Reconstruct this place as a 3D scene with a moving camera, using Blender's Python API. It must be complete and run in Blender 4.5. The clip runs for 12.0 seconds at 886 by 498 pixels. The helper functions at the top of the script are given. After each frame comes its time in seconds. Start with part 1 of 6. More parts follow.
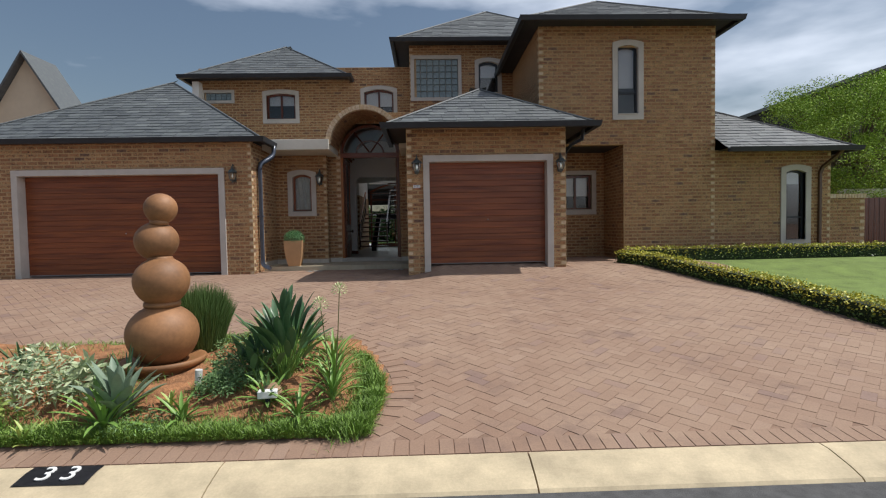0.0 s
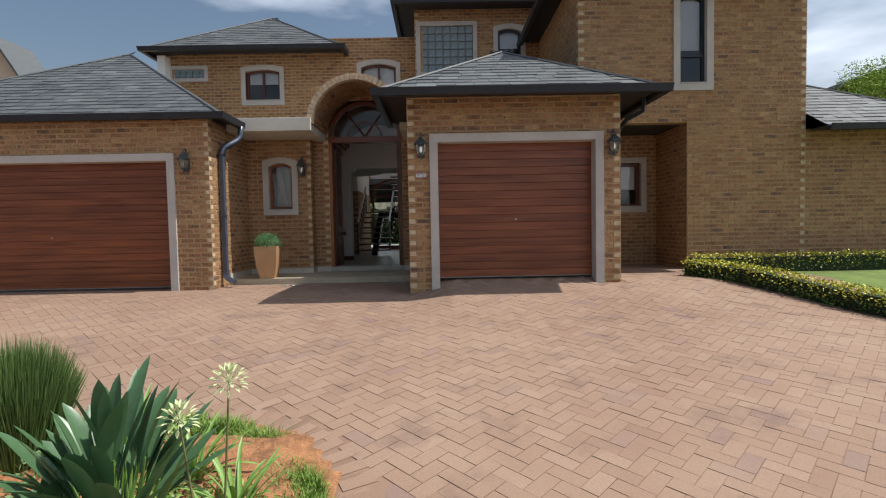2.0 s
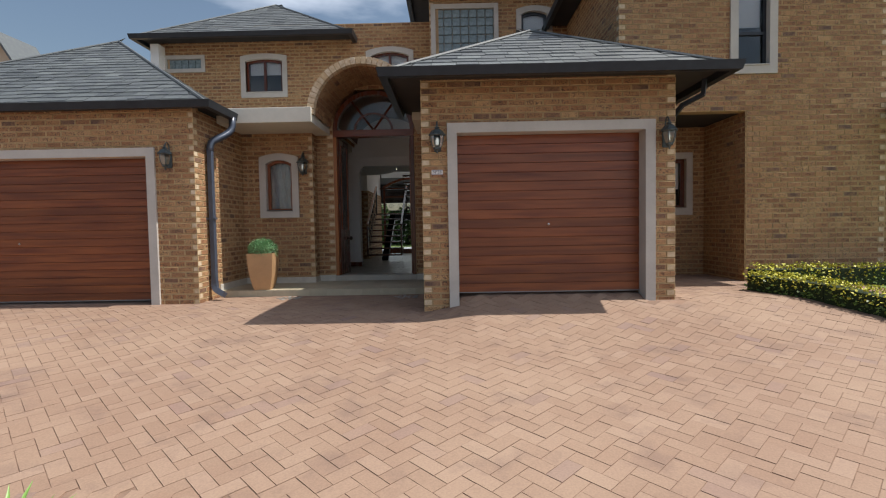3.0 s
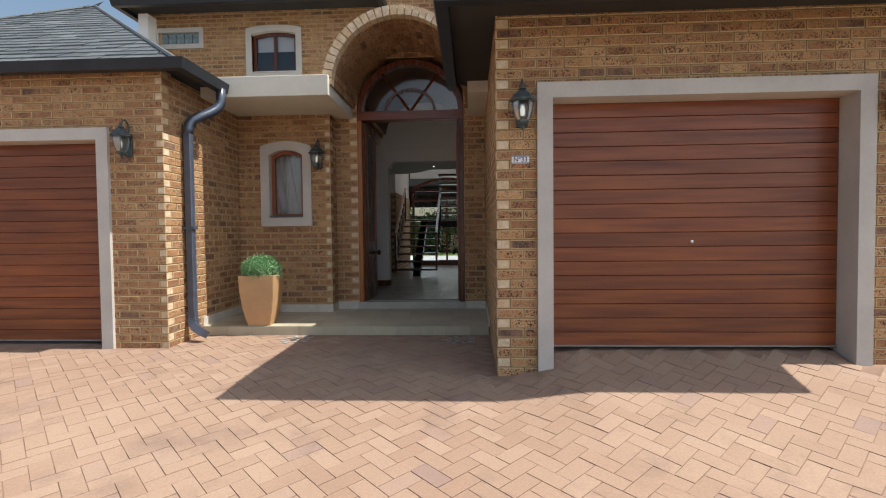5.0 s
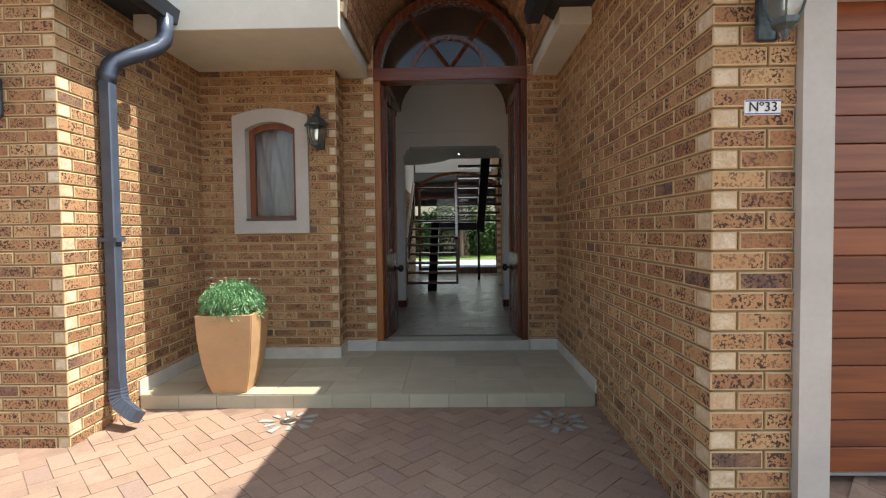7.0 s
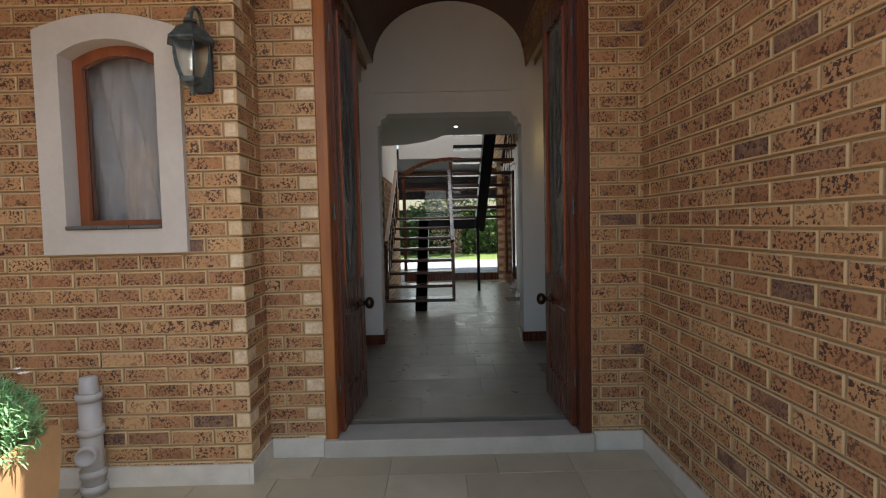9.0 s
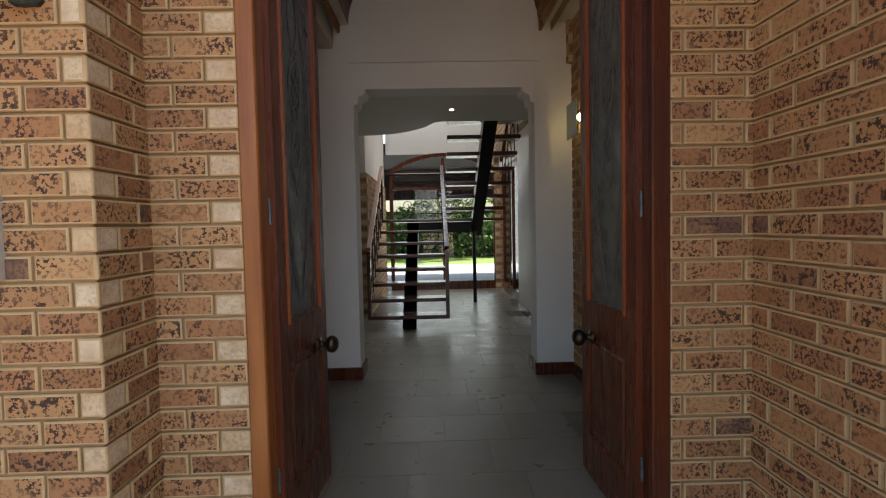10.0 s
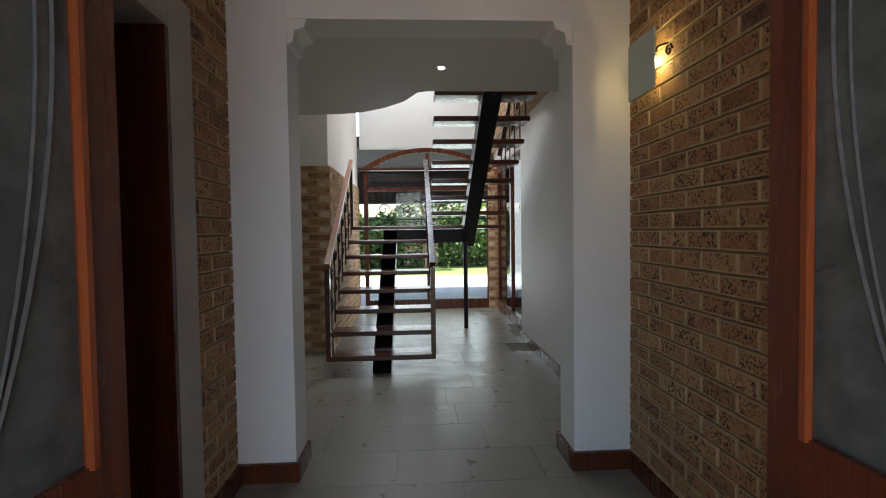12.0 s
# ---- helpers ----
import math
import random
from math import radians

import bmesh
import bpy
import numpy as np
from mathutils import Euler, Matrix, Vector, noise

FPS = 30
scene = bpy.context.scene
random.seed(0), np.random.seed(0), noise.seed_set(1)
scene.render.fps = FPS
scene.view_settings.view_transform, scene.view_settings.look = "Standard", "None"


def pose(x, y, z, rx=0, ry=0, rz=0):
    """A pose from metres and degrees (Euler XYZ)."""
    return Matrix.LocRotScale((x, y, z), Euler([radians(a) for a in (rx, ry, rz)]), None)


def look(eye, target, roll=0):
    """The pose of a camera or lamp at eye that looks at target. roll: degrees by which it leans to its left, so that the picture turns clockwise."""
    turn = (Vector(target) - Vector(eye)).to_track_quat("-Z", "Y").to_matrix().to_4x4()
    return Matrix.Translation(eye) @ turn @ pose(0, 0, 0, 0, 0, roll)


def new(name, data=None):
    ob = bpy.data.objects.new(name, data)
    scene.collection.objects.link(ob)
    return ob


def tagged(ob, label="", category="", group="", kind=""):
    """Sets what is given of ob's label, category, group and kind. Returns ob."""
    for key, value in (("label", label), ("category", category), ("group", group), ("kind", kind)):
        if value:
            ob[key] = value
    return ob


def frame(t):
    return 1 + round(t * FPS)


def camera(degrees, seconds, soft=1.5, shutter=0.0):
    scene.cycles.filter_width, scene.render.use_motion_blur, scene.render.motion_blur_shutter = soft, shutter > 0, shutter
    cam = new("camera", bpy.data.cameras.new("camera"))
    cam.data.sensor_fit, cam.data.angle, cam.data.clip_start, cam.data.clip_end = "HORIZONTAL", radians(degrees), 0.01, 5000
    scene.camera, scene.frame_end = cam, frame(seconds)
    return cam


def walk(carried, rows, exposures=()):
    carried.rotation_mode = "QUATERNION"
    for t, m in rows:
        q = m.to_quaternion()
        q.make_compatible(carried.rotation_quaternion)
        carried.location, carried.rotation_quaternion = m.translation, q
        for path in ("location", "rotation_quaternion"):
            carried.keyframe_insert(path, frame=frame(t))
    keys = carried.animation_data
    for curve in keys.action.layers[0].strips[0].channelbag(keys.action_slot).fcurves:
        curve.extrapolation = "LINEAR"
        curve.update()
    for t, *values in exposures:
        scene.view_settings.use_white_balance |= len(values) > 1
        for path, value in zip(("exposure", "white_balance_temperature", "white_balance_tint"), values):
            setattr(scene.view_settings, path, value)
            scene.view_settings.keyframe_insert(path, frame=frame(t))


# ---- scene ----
cam = camera(82.3, 12.0, soft=1.15)
EXPOSURES = [(0, -0.30, 6350, 10), (1.5, -0.14, 6400, 10), (2.5, 0.02, 6450, 10), (4.5, 0.38, 6500, 9), (5.5, 0.66, 6500, 8), (7.0, 1.02, 6500, 6), (9.0, 1.48, 6650, 8), (10.5, 1.95, 6600, 9), (12.0, 2.42, 6200, 8)]
PATH = [
    (0, (2.065, -2.456, 0.763), (2.129, -0.459, 0.681), -1.0),
    (0.5, (2.098, -1.763, 0.796), (2.148, 0.234, 0.71), -1.0),
    (1, (2.125, -1.089, 0.809), (2.168, 0.909, 0.722), -1.0),
    (1.5, (2.13, -0.42, 0.81), (2.163, 1.578, 0.724), -1.1),
    (2, (2.12, 0.206, 0.828), (2.141, 2.204, 0.741), -1.1),
    (2.5, (2.095, 0.824, 0.867), (2.095, 2.822, 0.778), -1.1),
    (4.5, (1.665, 3.276, 1.023), (1.56, 5.272, 0.954), -0.6),
    (5, (1.443, 3.859, 1.036), (1.337, 5.856, 0.969), -0.6),
    (5.5, (1.179, 4.415, 1.056), (1.086, 6.412, 0.995), -0.6),
    (6, (0.899, 4.956, 1.078), (0.825, 6.954, 1.017), -0.6),
    (6.5, (0.71, 5.518, 1.117), (0.66, 7.517, 1.051), -0.6),
    (7, (0.592, 6.085, 1.15), (0.551, 8.084, 1.078), -0.7),
    (9, (0.494, 8.408, 1.261), (0.5, 10.406, 1.162), -1.3),
    (9.5, (0.471, 8.969, 1.262), (0.494, 10.967, 1.168), -1.4),
    (10, (0.474, 9.497, 1.283), (0.519, 11.494, 1.19), -1.2),
    (10.5, (0.485, 10.002, 1.301), (0.545, 11.999, 1.21), -1.2),
    (11, (0.486, 10.401, 1.322), (0.566, 12.398, 1.239), -1.2),
    (11.5, (0.506, 10.753, 1.311), (0.59, 12.749, 1.235), -1.1),
    (12, (0.5, 11.06, 1.31), (0.611, 13.055, 1.241), -0.8),
]
walk(cam, [(t, look(eye, target, roll)) for t, eye, target, roll in PATH], EXPOSURES)

# ---- world, sun ----
world = bpy.data.worlds.new("world")
scene.world = world
world.use_nodes = True
wn = world.node_tree.nodes
wl = world.node_tree.links
SUN = Vector((1.735, -0.02, 3.12)).normalized()
sky = wn.new("ShaderNodeTexSky")
sky.sky_type = "NISHITA"
sky.sun_disc = False
sky.sun_elevation = math.asin(SUN.z)
sky.sun_rotation = math.atan2(SUN.x, SUN.y)
sky.dust_density = 2.2
sky.air_density = 1.3
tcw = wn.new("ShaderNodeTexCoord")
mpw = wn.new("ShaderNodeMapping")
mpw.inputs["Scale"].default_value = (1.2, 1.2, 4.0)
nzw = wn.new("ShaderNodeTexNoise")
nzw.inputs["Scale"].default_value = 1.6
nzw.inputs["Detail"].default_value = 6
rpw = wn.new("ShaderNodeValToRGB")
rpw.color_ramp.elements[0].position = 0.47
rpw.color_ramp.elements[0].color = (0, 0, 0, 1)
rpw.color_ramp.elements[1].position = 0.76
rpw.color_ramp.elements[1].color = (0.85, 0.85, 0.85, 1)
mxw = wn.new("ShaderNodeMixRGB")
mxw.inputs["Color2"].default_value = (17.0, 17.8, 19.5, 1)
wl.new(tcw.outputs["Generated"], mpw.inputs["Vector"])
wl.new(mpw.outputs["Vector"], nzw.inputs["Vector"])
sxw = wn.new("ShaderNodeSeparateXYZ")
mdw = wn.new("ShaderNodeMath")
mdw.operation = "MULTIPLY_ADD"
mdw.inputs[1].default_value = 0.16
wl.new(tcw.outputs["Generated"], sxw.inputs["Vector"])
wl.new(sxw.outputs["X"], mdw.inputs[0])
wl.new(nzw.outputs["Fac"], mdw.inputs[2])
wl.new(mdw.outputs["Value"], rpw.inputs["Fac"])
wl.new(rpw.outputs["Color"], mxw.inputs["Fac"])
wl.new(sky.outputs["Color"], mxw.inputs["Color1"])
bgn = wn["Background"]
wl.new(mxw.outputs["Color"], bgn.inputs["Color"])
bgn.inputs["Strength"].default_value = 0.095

sun = new("sun", bpy.data.lights.new("sun", "SUN"))
sun.data.energy = 5.0
sun.data.angle = radians(0.53)
sun.data.color = (1.0, 0.95, 0.88)
sun.matrix_world = look(SUN * 30, (0, 0, 0))


# daylight that falls in through the openings of the stair hall
def opening_light(name, loc, target, sx, sy, watts, color):
    ld = bpy.data.lights.new(name, "AREA")
    ld.shape, ld.size, ld.size_y, ld.energy, ld.color = "RECTANGLE", sx, sy, watts, color
    lo = new(name, ld)
    lo.matrix_world = look(loc, target)
    return lo


opening_light("daylight_roof_opening", (-0.4, 17.95, 5.36), (-0.4, 17.951, 0), 2.8, 2.2, 20, (0.93, 0.97, 1.0))
opening_light("daylight_garden_front", (0.73, 19.56, 1.4), (0.73, 14, 1.0), 1.9, 2.2, 5, (0.93, 0.98, 1.0))


# ---- materials ----
class Mat:
    """A node material with a Principled shader and a few shortcuts."""

    def __init__(self, name, rough=0.7, metal=0.0):
        self.m = bpy.data.materials.new(name)
        self.m.use_nodes = True
        self.n, self.l = self.m.node_tree.nodes, self.m.node_tree.links
        self.p = self.n["Principled BSDF"]
        self.p.inputs["Roughness"].default_value = rough
        self.p.inputs["Metallic"].default_value = metal
        self.vec = None

    def coords(self, kind="Object", scale=(1, 1, 1), jitter=None):
        tc = self.n.new("ShaderNodeTexCoord")
        out = tc.outputs[kind]
        if jitter:
            ad = self.n.new("ShaderNodeVectorMath")
            ad.operation = "MULTIPLY_ADD"
            self.l.new(self.rand(jitter), ad.inputs[0])
            ad.inputs[1].default_value = (37.0, 53.0, 71.0)
            self.l.new(out, ad.inputs[2])
            out = ad.outputs[0]
        mp = self.n.new("ShaderNodeMapping")
        mp.inputs["Scale"].default_value = scale
        self.l.new(out, mp.inputs["Vector"])
        self.vec = mp.outputs["Vector"]
        return self.vec

    def rand(self, source):
        if source == "object":
            return self.n.new("ShaderNodeObjectInfo").outputs["Random"]
        return self.n.new("ShaderNodeNewGeometry").outputs["Random Per Island"]

    def noise(self, scale, detail=4, rough=0.55, vec=None):
        nz = self.n.new("ShaderNodeTexNoise")
        nz.inputs["Scale"].default_value = scale
        nz.inputs["Detail"].default_value = detail
        nz.inputs["Roughness"].default_value = rough
        if vec or self.vec:
            self.l.new(vec or self.vec, nz.inputs["Vector"])
        return nz.outputs["Fac"]

    def ramp(self, fac, stops, const=False):
        r = self.n.new("ShaderNodeValToRGB")
        e = r.color_ramp.elements
        if const:
            r.color_ramp.interpolation = "CONSTANT"
        while len(e) < len(stops):
            e.new(0.5)
        for el, (p, c) in zip(e, stops):
            el.position = p
            el.color = (*c, 1) if len(c) == 3 else c
        self.l.new(fac, r.inputs["Fac"])
        return r.outputs["Color"]

    def mix(self, fac, a, b, mode="MIX"):
        x = self.n.new("ShaderNodeMixRGB")
        x.blend_type = mode
        for sock, v in zip((x.inputs["Fac"], x.inputs["Color1"], x.inputs["Color2"]), (fac, a, b)):
            if isinstance(v, (int, float)):
                sock.default_value = v
            elif isinstance(v, tuple):
                sock.default_value = (*v, 1)
            else:
                self.l.new(v, sock)
        return x.outputs["Color"]

    def color(self, c):
        if isinstance(c, tuple):
            self.p.inputs["Base Color"].default_value = (*c, 1)
        else:
            self.l.new(c, self.p.inputs["Base Color"])
        return self

    def rough(self, r):
        self.l.new(r, self.p.inputs["Roughness"])
        return self

    def bump(self, h, strength=0.3, dist=0.005):
        b = self.n.new("ShaderNodeBump")
        b.inputs["Strength"].default_value = strength
        b.inputs["Distance"].default_value = dist
        self.l.new(h, b.inputs["Height"])
        self.l.new(b.outputs["Normal"], self.p.inputs["Normal"])
        return self


W3, K3 = (1, 1, 1), (0, 0, 0)


def brick_mat(name, source, pale=False):
    a = Mat(name, 0.85)
    a.coords("Object", (1, 1, 1), source)
    r = a.rand(source)
    if pale:
        base = a.ramp(r, [(0, (0.62, 0.50, 0.33)), (0.5, (0.70, 0.60, 0.44)), (1, (0.60, 0.45, 0.26))])
    else:
        base = a.ramp(r, [(0, (0.235, 0.105, 0.045)), (0.2, (0.46, 0.262, 0.118)), (0.42, (0.34, 0.155, 0.07)), (0.62, (0.53, 0.33, 0.158)), (0.82, (0.27, 0.12, 0.055)), (0.94, (0.35, 0.175, 0.08)), (0.975, (0.14, 0.08, 0.06)), (1, (0.12, 0.075, 0.06))])
    blot = a.noise(14, 3)
    base = a.mix(a.ramp(blot, [(0.35, K3), (0.7, (0.6,) * 3)]), base, (0.41, 0.225, 0.11))
    spots = a.noise(74, 3, 0.6)
    region = a.noise(9, 2)
    spot = a.ramp(spots, [(0.515, K3), (0.55, W3)])
    where = a.ramp(region, [(0.36, (0.25,) * 3), (0.56, (1.0,) * 3)])
    f = a.mix(1.0, spot, where, "MULTIPLY")
    if pale:
        f = a.mix(1.0, f, (0.22, 0.22, 0.22), "MULTIPLY")
    base = a.mix(f, base, (0.06, 0.033, 0.024))
    a.color(base)
    a.bump(a.mix(0.5, a.noise(60, 5), spots), 0.55, 0.004)
    return a.m


def plain(name, c, rough=0.6, metal=0.0, var=0.12, scale=6.0, bump=0.0, bscale=60.0, bdist=0.002):
    a = Mat(name, rough, metal)
    a.coords()
    n = a.noise(scale, 5)
    lo = tuple(v * (1 - var) for v in c)
    hi = tuple(min(1, v * (1 + var)) for v in c)
    big = a.ramp(n, [(0.3, lo), (0.7, hi)])
    fine = a.ramp(a.noise(scale * 14, 3), [(0.3, (1 - var * 0.6,) * 3), (0.7, W3)])
    a.color(a.mix(1.0, big, fine, "MULTIPLY"))
    if bump:
        a.bump(a.noise(bscale, 4), bump, bdist)
    return a.m


def wood(name, dark, light, rough=0.4, axis=0, source="object", scale=1.0, spread=0.5):
    a = Mat(name, rough)
    s = [22.0 * scale] * 3
    s[axis] = 1.3 * scale
    a.coords("Object", tuple(s), source)
    g = a.noise(1.0, 6, 0.6)
    c = a.ramp(g, [(0.28, dark), (0.72, light)])
    r = a.ramp(a.rand(source), [(0, (1 - spread,) * 3), (1, W3)])
    a.color(a.mix(1.0, c, r, "MULTIPLY"))
    a.rough(a.ramp(g, [(0.3, (rough + 0.1,) * 3), (0.7, (rough - 0.05,) * 3)]))
    a.bump(g, 0.15, 0.002)
    return a.m


BRICK_O, BRICK_I = brick_mat("brick_single", "object"), brick_mat("brick_joined", "island")
PALE_O, PALE_I = brick_mat("brick_pale_single", "object", True), brick_mat("brick_pale_joined", "island", True)
EDGE = plain("brick_edge", (0.54, 0.39, 0.215), 0.85, 0, 0.18, 9, 0.3, 120)
MORTAR = plain("mortar", (0.42, 0.288, 0.16), 0.9, 0, 0.2, 3, 0.5, 120)
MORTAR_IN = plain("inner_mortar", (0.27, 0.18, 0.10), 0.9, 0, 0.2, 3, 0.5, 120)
PLASTER = plain("grey_plaster", (0.50, 0.47, 0.43), 0.75, 0, 0.10, 2.5, 0.25, 150)
CREAM = plain("cream_plaster", (0.62, 0.60, 0.52), 0.75, 0, 0.08, 2.0, 0.2, 120)
WHITE = plain("white_wall_paint", (0.78, 0.78, 0.76), 0.6, 0, 0.03, 1.5, 0.1, 160)
CEIL = plain("ceiling_paint", (0.70, 0.68, 0.63), 0.7, 0, 0.03, 1.5, 0.08, 160)
PIPE = plain("blue_grey_pipe_paint", (0.07, 0.088, 0.125), 0.3, 0.1, 0.15, 8)
DARK = plain("charcoal_metal", (0.025, 0.03, 0.038), 0.42, 0.3, 0.2, 8, 0.1, 200)
BLACK = plain("black_steel", (0.012, 0.012, 0.014), 0.38, 0.6, 0.2, 8)
SOFFIT = plain("soffit_board", (0.035, 0.032, 0.032), 0.8, 0, 0.2, 3)
LAMPMETAL = plain("weathered_lamp_metal", (0.10, 0.125, 0.13), 0.5, 0.6, 0.45, 30, 0.3, 90)
CONC = plain("kerb_concrete", (0.53, 0.44, 0.29), 0.85, 0, 0.2, 4, 0.5, 140, 0.003)
TERRA = plain("ochre_terracotta", (0.30, 0.145, 0.06), 0.6, 0, 0.32, 2.2, 0.3, 80)
POTM = plain("tan_pot_clay", (0.50, 0.30, 0.15), 0.7, 0, 0.10, 4.0, 0.2, 90)
SOIL = plain("red_soil", (0.36, 0.17, 0.075), 0.95, 0, 0.4, 9, 1.0, 28, 0.03)
ASPH = plain("asphalt", (0.085, 0.085, 0.085), 0.9, 0, 0.25, 12, 0.8, 160, 0.006)
SANDY = plain("joint_sand", (0.26, 0.165, 0.115), 0.95, 0, 0.25, 5, 0.4, 90)
LAWN = plain("lawn_turf", (0.16, 0.23, 0.05), 0.9, 0, 0.25, 3, 0.8, 70, 0.02)
GARAGE = wood("garage_door_timber", (0.12, 0.026, 0.011), (0.31, 0.092, 0.027), 0.34, 0, "object", 0.8, 0.3)
MAHOG = wood("mahogany", (0.07, 0.016, 0.008), (0.155, 0.040, 0.015), 0.24, 2, "object", 1.0, 0.3)
MAHOGX = wood("mahogany_cross", (0.10, 0.024, 0.012), (0.20, 0.055, 0.022), 0.3, 0, "object", 1.0, 0.3)
FRAMEW = wood("window_timber", (0.19, 0.05, 0.018), (0.32, 0.10, 0.035), 0.35, 2, "object", 1.0, 0.2)
# orange wood, its tones raised to hold the left jamb's sun bounce
OAK = wood("sun_lifted_orange_timber", (0.22, 0.062, 0.012), (0.42, 0.155, 0.035), 0.3, 2, "object", 1.0, 0.2)
BEAD = wood("red_bead_timber", (0.20, 0.045, 0.014), (0.34, 0.085, 0.022), 0.25, 2, "object", 1.0, 0.2)
TREAD = wood("stair_tread_timber", (0.05, 0.014, 0.008), (0.13, 0.04, 0.018), 0.22, 0, "object", 1.0, 0.3)


def glass_mat(name, tint=(0.9, 0.95, 0.95), rough=0.02, see=0.0):
    a = Mat(name, rough)
    a.p.inputs["Transmission Weight"].default_value = 1.0
    a.p.inputs["IOR"].default_value = 1.45
    a.color(tint)
    if see:
        tr = a.n.new("ShaderNodeBsdfTransparent")
        tr.inputs["Color"].default_value = (*tint, 1)
        gl = a.n.new("ShaderNodeBsdfGlossy")
        gl.inputs["Roughness"].default_value = rough
        fr = a.n.new("ShaderNodeFresnel")
        mx = a.n.new("ShaderNodeMixShader")
        a.l.new(fr.outputs["Fac"], mx.inputs["Fac"])
        a.l.new(tr.outputs["BSDF"], mx.inputs[1])
        a.l.new(gl.outputs["BSDF"], mx.inputs[2])
        a.l.new(mx.outputs["Shader"], a.n["Material Output"].inputs["Surface"])
    return a.m


GLASS = glass_mat("window_glass", (0.94, 0.95, 0.95), 0.01, 1.0)
DKGLASS = glass_mat("tinted_glass", (0.55, 0.58, 0.58), 0.03, 1.0)
FROST = glass_mat("frosted_glass", (0.82, 0.88, 0.86), 0.35)
CLOTH = plain("net_curtain", (0.84, 0.83, 0.85), 0.9, 0, 0.1, 5)
BLIND = plain("white_blind", (0.75, 0.76, 0.78), 0.8, 0, 0.04, 3)


def slate_mat(name, source):
    a = Mat(name, 0.62)
    a.coords("Object", (1, 1, 1), source)
    r = a.rand(source)
    c = a.ramp(r, [(0, (0.05, 0.057, 0.063)), (0.4, (0.095, 0.107, 0.113)), (0.75, (0.072, 0.08, 0.087)), (1, (0.135, 0.15, 0.153))])
    c = a.mix(a.ramp(a.noise(7, 5), [(0.45, K3), (0.8, (0.55,) * 3)]), c, (0.15, 0.17, 0.15))
    a.color(c)
    a.bump(a.noise(24, 6), 0.6, 0.01)
    return a.m


SLATE = slate_mat("slate", "island")
DKSLATE = plain("sill_slate", (0.09, 0.092, 0.095), 0.5, 0, 0.3, 12, 0.4, 60)


def paver_mat(name, source):
    a = Mat(name, 0.88)
    a.coords("Object", (1, 1, 1), source)
    r = a.rand(source)
    c = a.ramp(r, [(0, (0.272, 0.172, 0.118)), (0.3, (0.31, 0.204, 0.142)), (0.6, (0.285, 0.18, 0.123)), (0.93, (0.335, 0.226, 0.16)), (0.97, (0.265, 0.17, 0.132)), (1, (0.25, 0.165, 0.135))])
    tc = a.n.new("ShaderNodeNewGeometry").outputs["Position"]
    big = a.noise(0.55, 4, 0.6, tc)
    c = a.mix(a.ramp(big, [(0.4, K3), (0.7, (0.5,) * 3)]), c, (0.40, 0.285, 0.20))
    small = a.noise(1.9, 4, 0.65, tc)
    c = a.mix(a.ramp(small, [(0.54, K3), (0.72, (0.6,) * 3)]), c, (0.18, 0.115, 0.092))
    a.color(a.mix(1.0, c, a.ramp(a.noise(70, 4), [(0.3, (0.82,) * 3), (0.7, W3)]), "MULTIPLY"))
    a.bump(a.noise(110, 4), 0.5, 0.002)
    return a.m


PAVER_O, PAVER_I = paver_mat("paver_single", "object"), paver_mat("paver_joined", "island")


def tile_mat():
    a = Mat("floor_tile_stone", 0.32)
    a.coords("Object", (1, 1, 1), "object")
    r = a.rand("object")
    c = a.ramp(r, [(0, (0.19, 0.17, 0.132)), (1, (0.235, 0.212, 0.168))])
    c = a.mix(a.ramp(a.noise(4, 5), [(0.35, K3), (0.75, (0.6,) * 3)]), c, (0.19, 0.168, 0.13))
    a.color(c)
    a.rough(a.ramp(a.noise(6, 4), [(0.3, (0.26,) * 3), (0.7, (0.42,) * 3)]))
    return a.m


TILE = tile_mat()


def leaf_mat(name, c1, c2, rough=0.5):
    a = Mat(name, rough)
    a.coords("Object", (1, 1, 1), "island")
    c = a.ramp(a.rand("island"), [(0, c1), (1, c2)])
    a.color(a.mix(a.ramp(a.noise(30, 3), [(0.4, K3), (0.8, (0.4,) * 3)]), c, tuple(v * 1.25 for v in c2)))
    a.p.inputs["Subsurface Weight"].default_value = 0.0
    return a.m


# ---- mesh helpers ----
def obj(name, bm, mats, parent=None, label="", smooth=False):
    me = bpy.data.meshes.new(name)
    bm.to_mesh(me)
    bm.free()
    for m in (mats if isinstance(mats, (list, tuple)) else [mats]):
        me.materials.append(m)
    if smooth:
        me.polygons.foreach_set("use_smooth", [True] * len(me.polygons))
    ob = new(name, me)
    if parent:
        ob.parent = parent
    if label:
        ob["label"] = label
    return ob


def part(name, bm, material, parent, label="", smooth=False):
    return obj(name, bm, material, parent, label, smooth)


def thing(name, loc=(0, 0, 0), rz=0.0):
    ob = new(name)
    ob.location = loc
    ob.rotation_euler = (0, 0, rz)
    return ob


def box(bm, x0, y0, z0, x1, y1, z1, mat=0):
    vs = [bm.verts.new(p) for p in ((x0, y0, z0), (x1, y0, z0), (x1, y1, z0), (x0, y1, z0), (x0, y0, z1), (x1, y0, z1), (x1, y1, z1), (x0, y1, z1))]
    for q in ((3, 2, 1, 0), (4, 5, 6, 7), (0, 1, 5, 4), (1, 2, 6, 5), (2, 3, 7, 6), (3, 0, 4, 7)):
        bm.faces.new([vs[i] for i in q]).material_index = mat
    return vs


def boxes(*bs):
    bm = bmesh.new()
    for b in bs:
        box(bm, *b)
    return bm


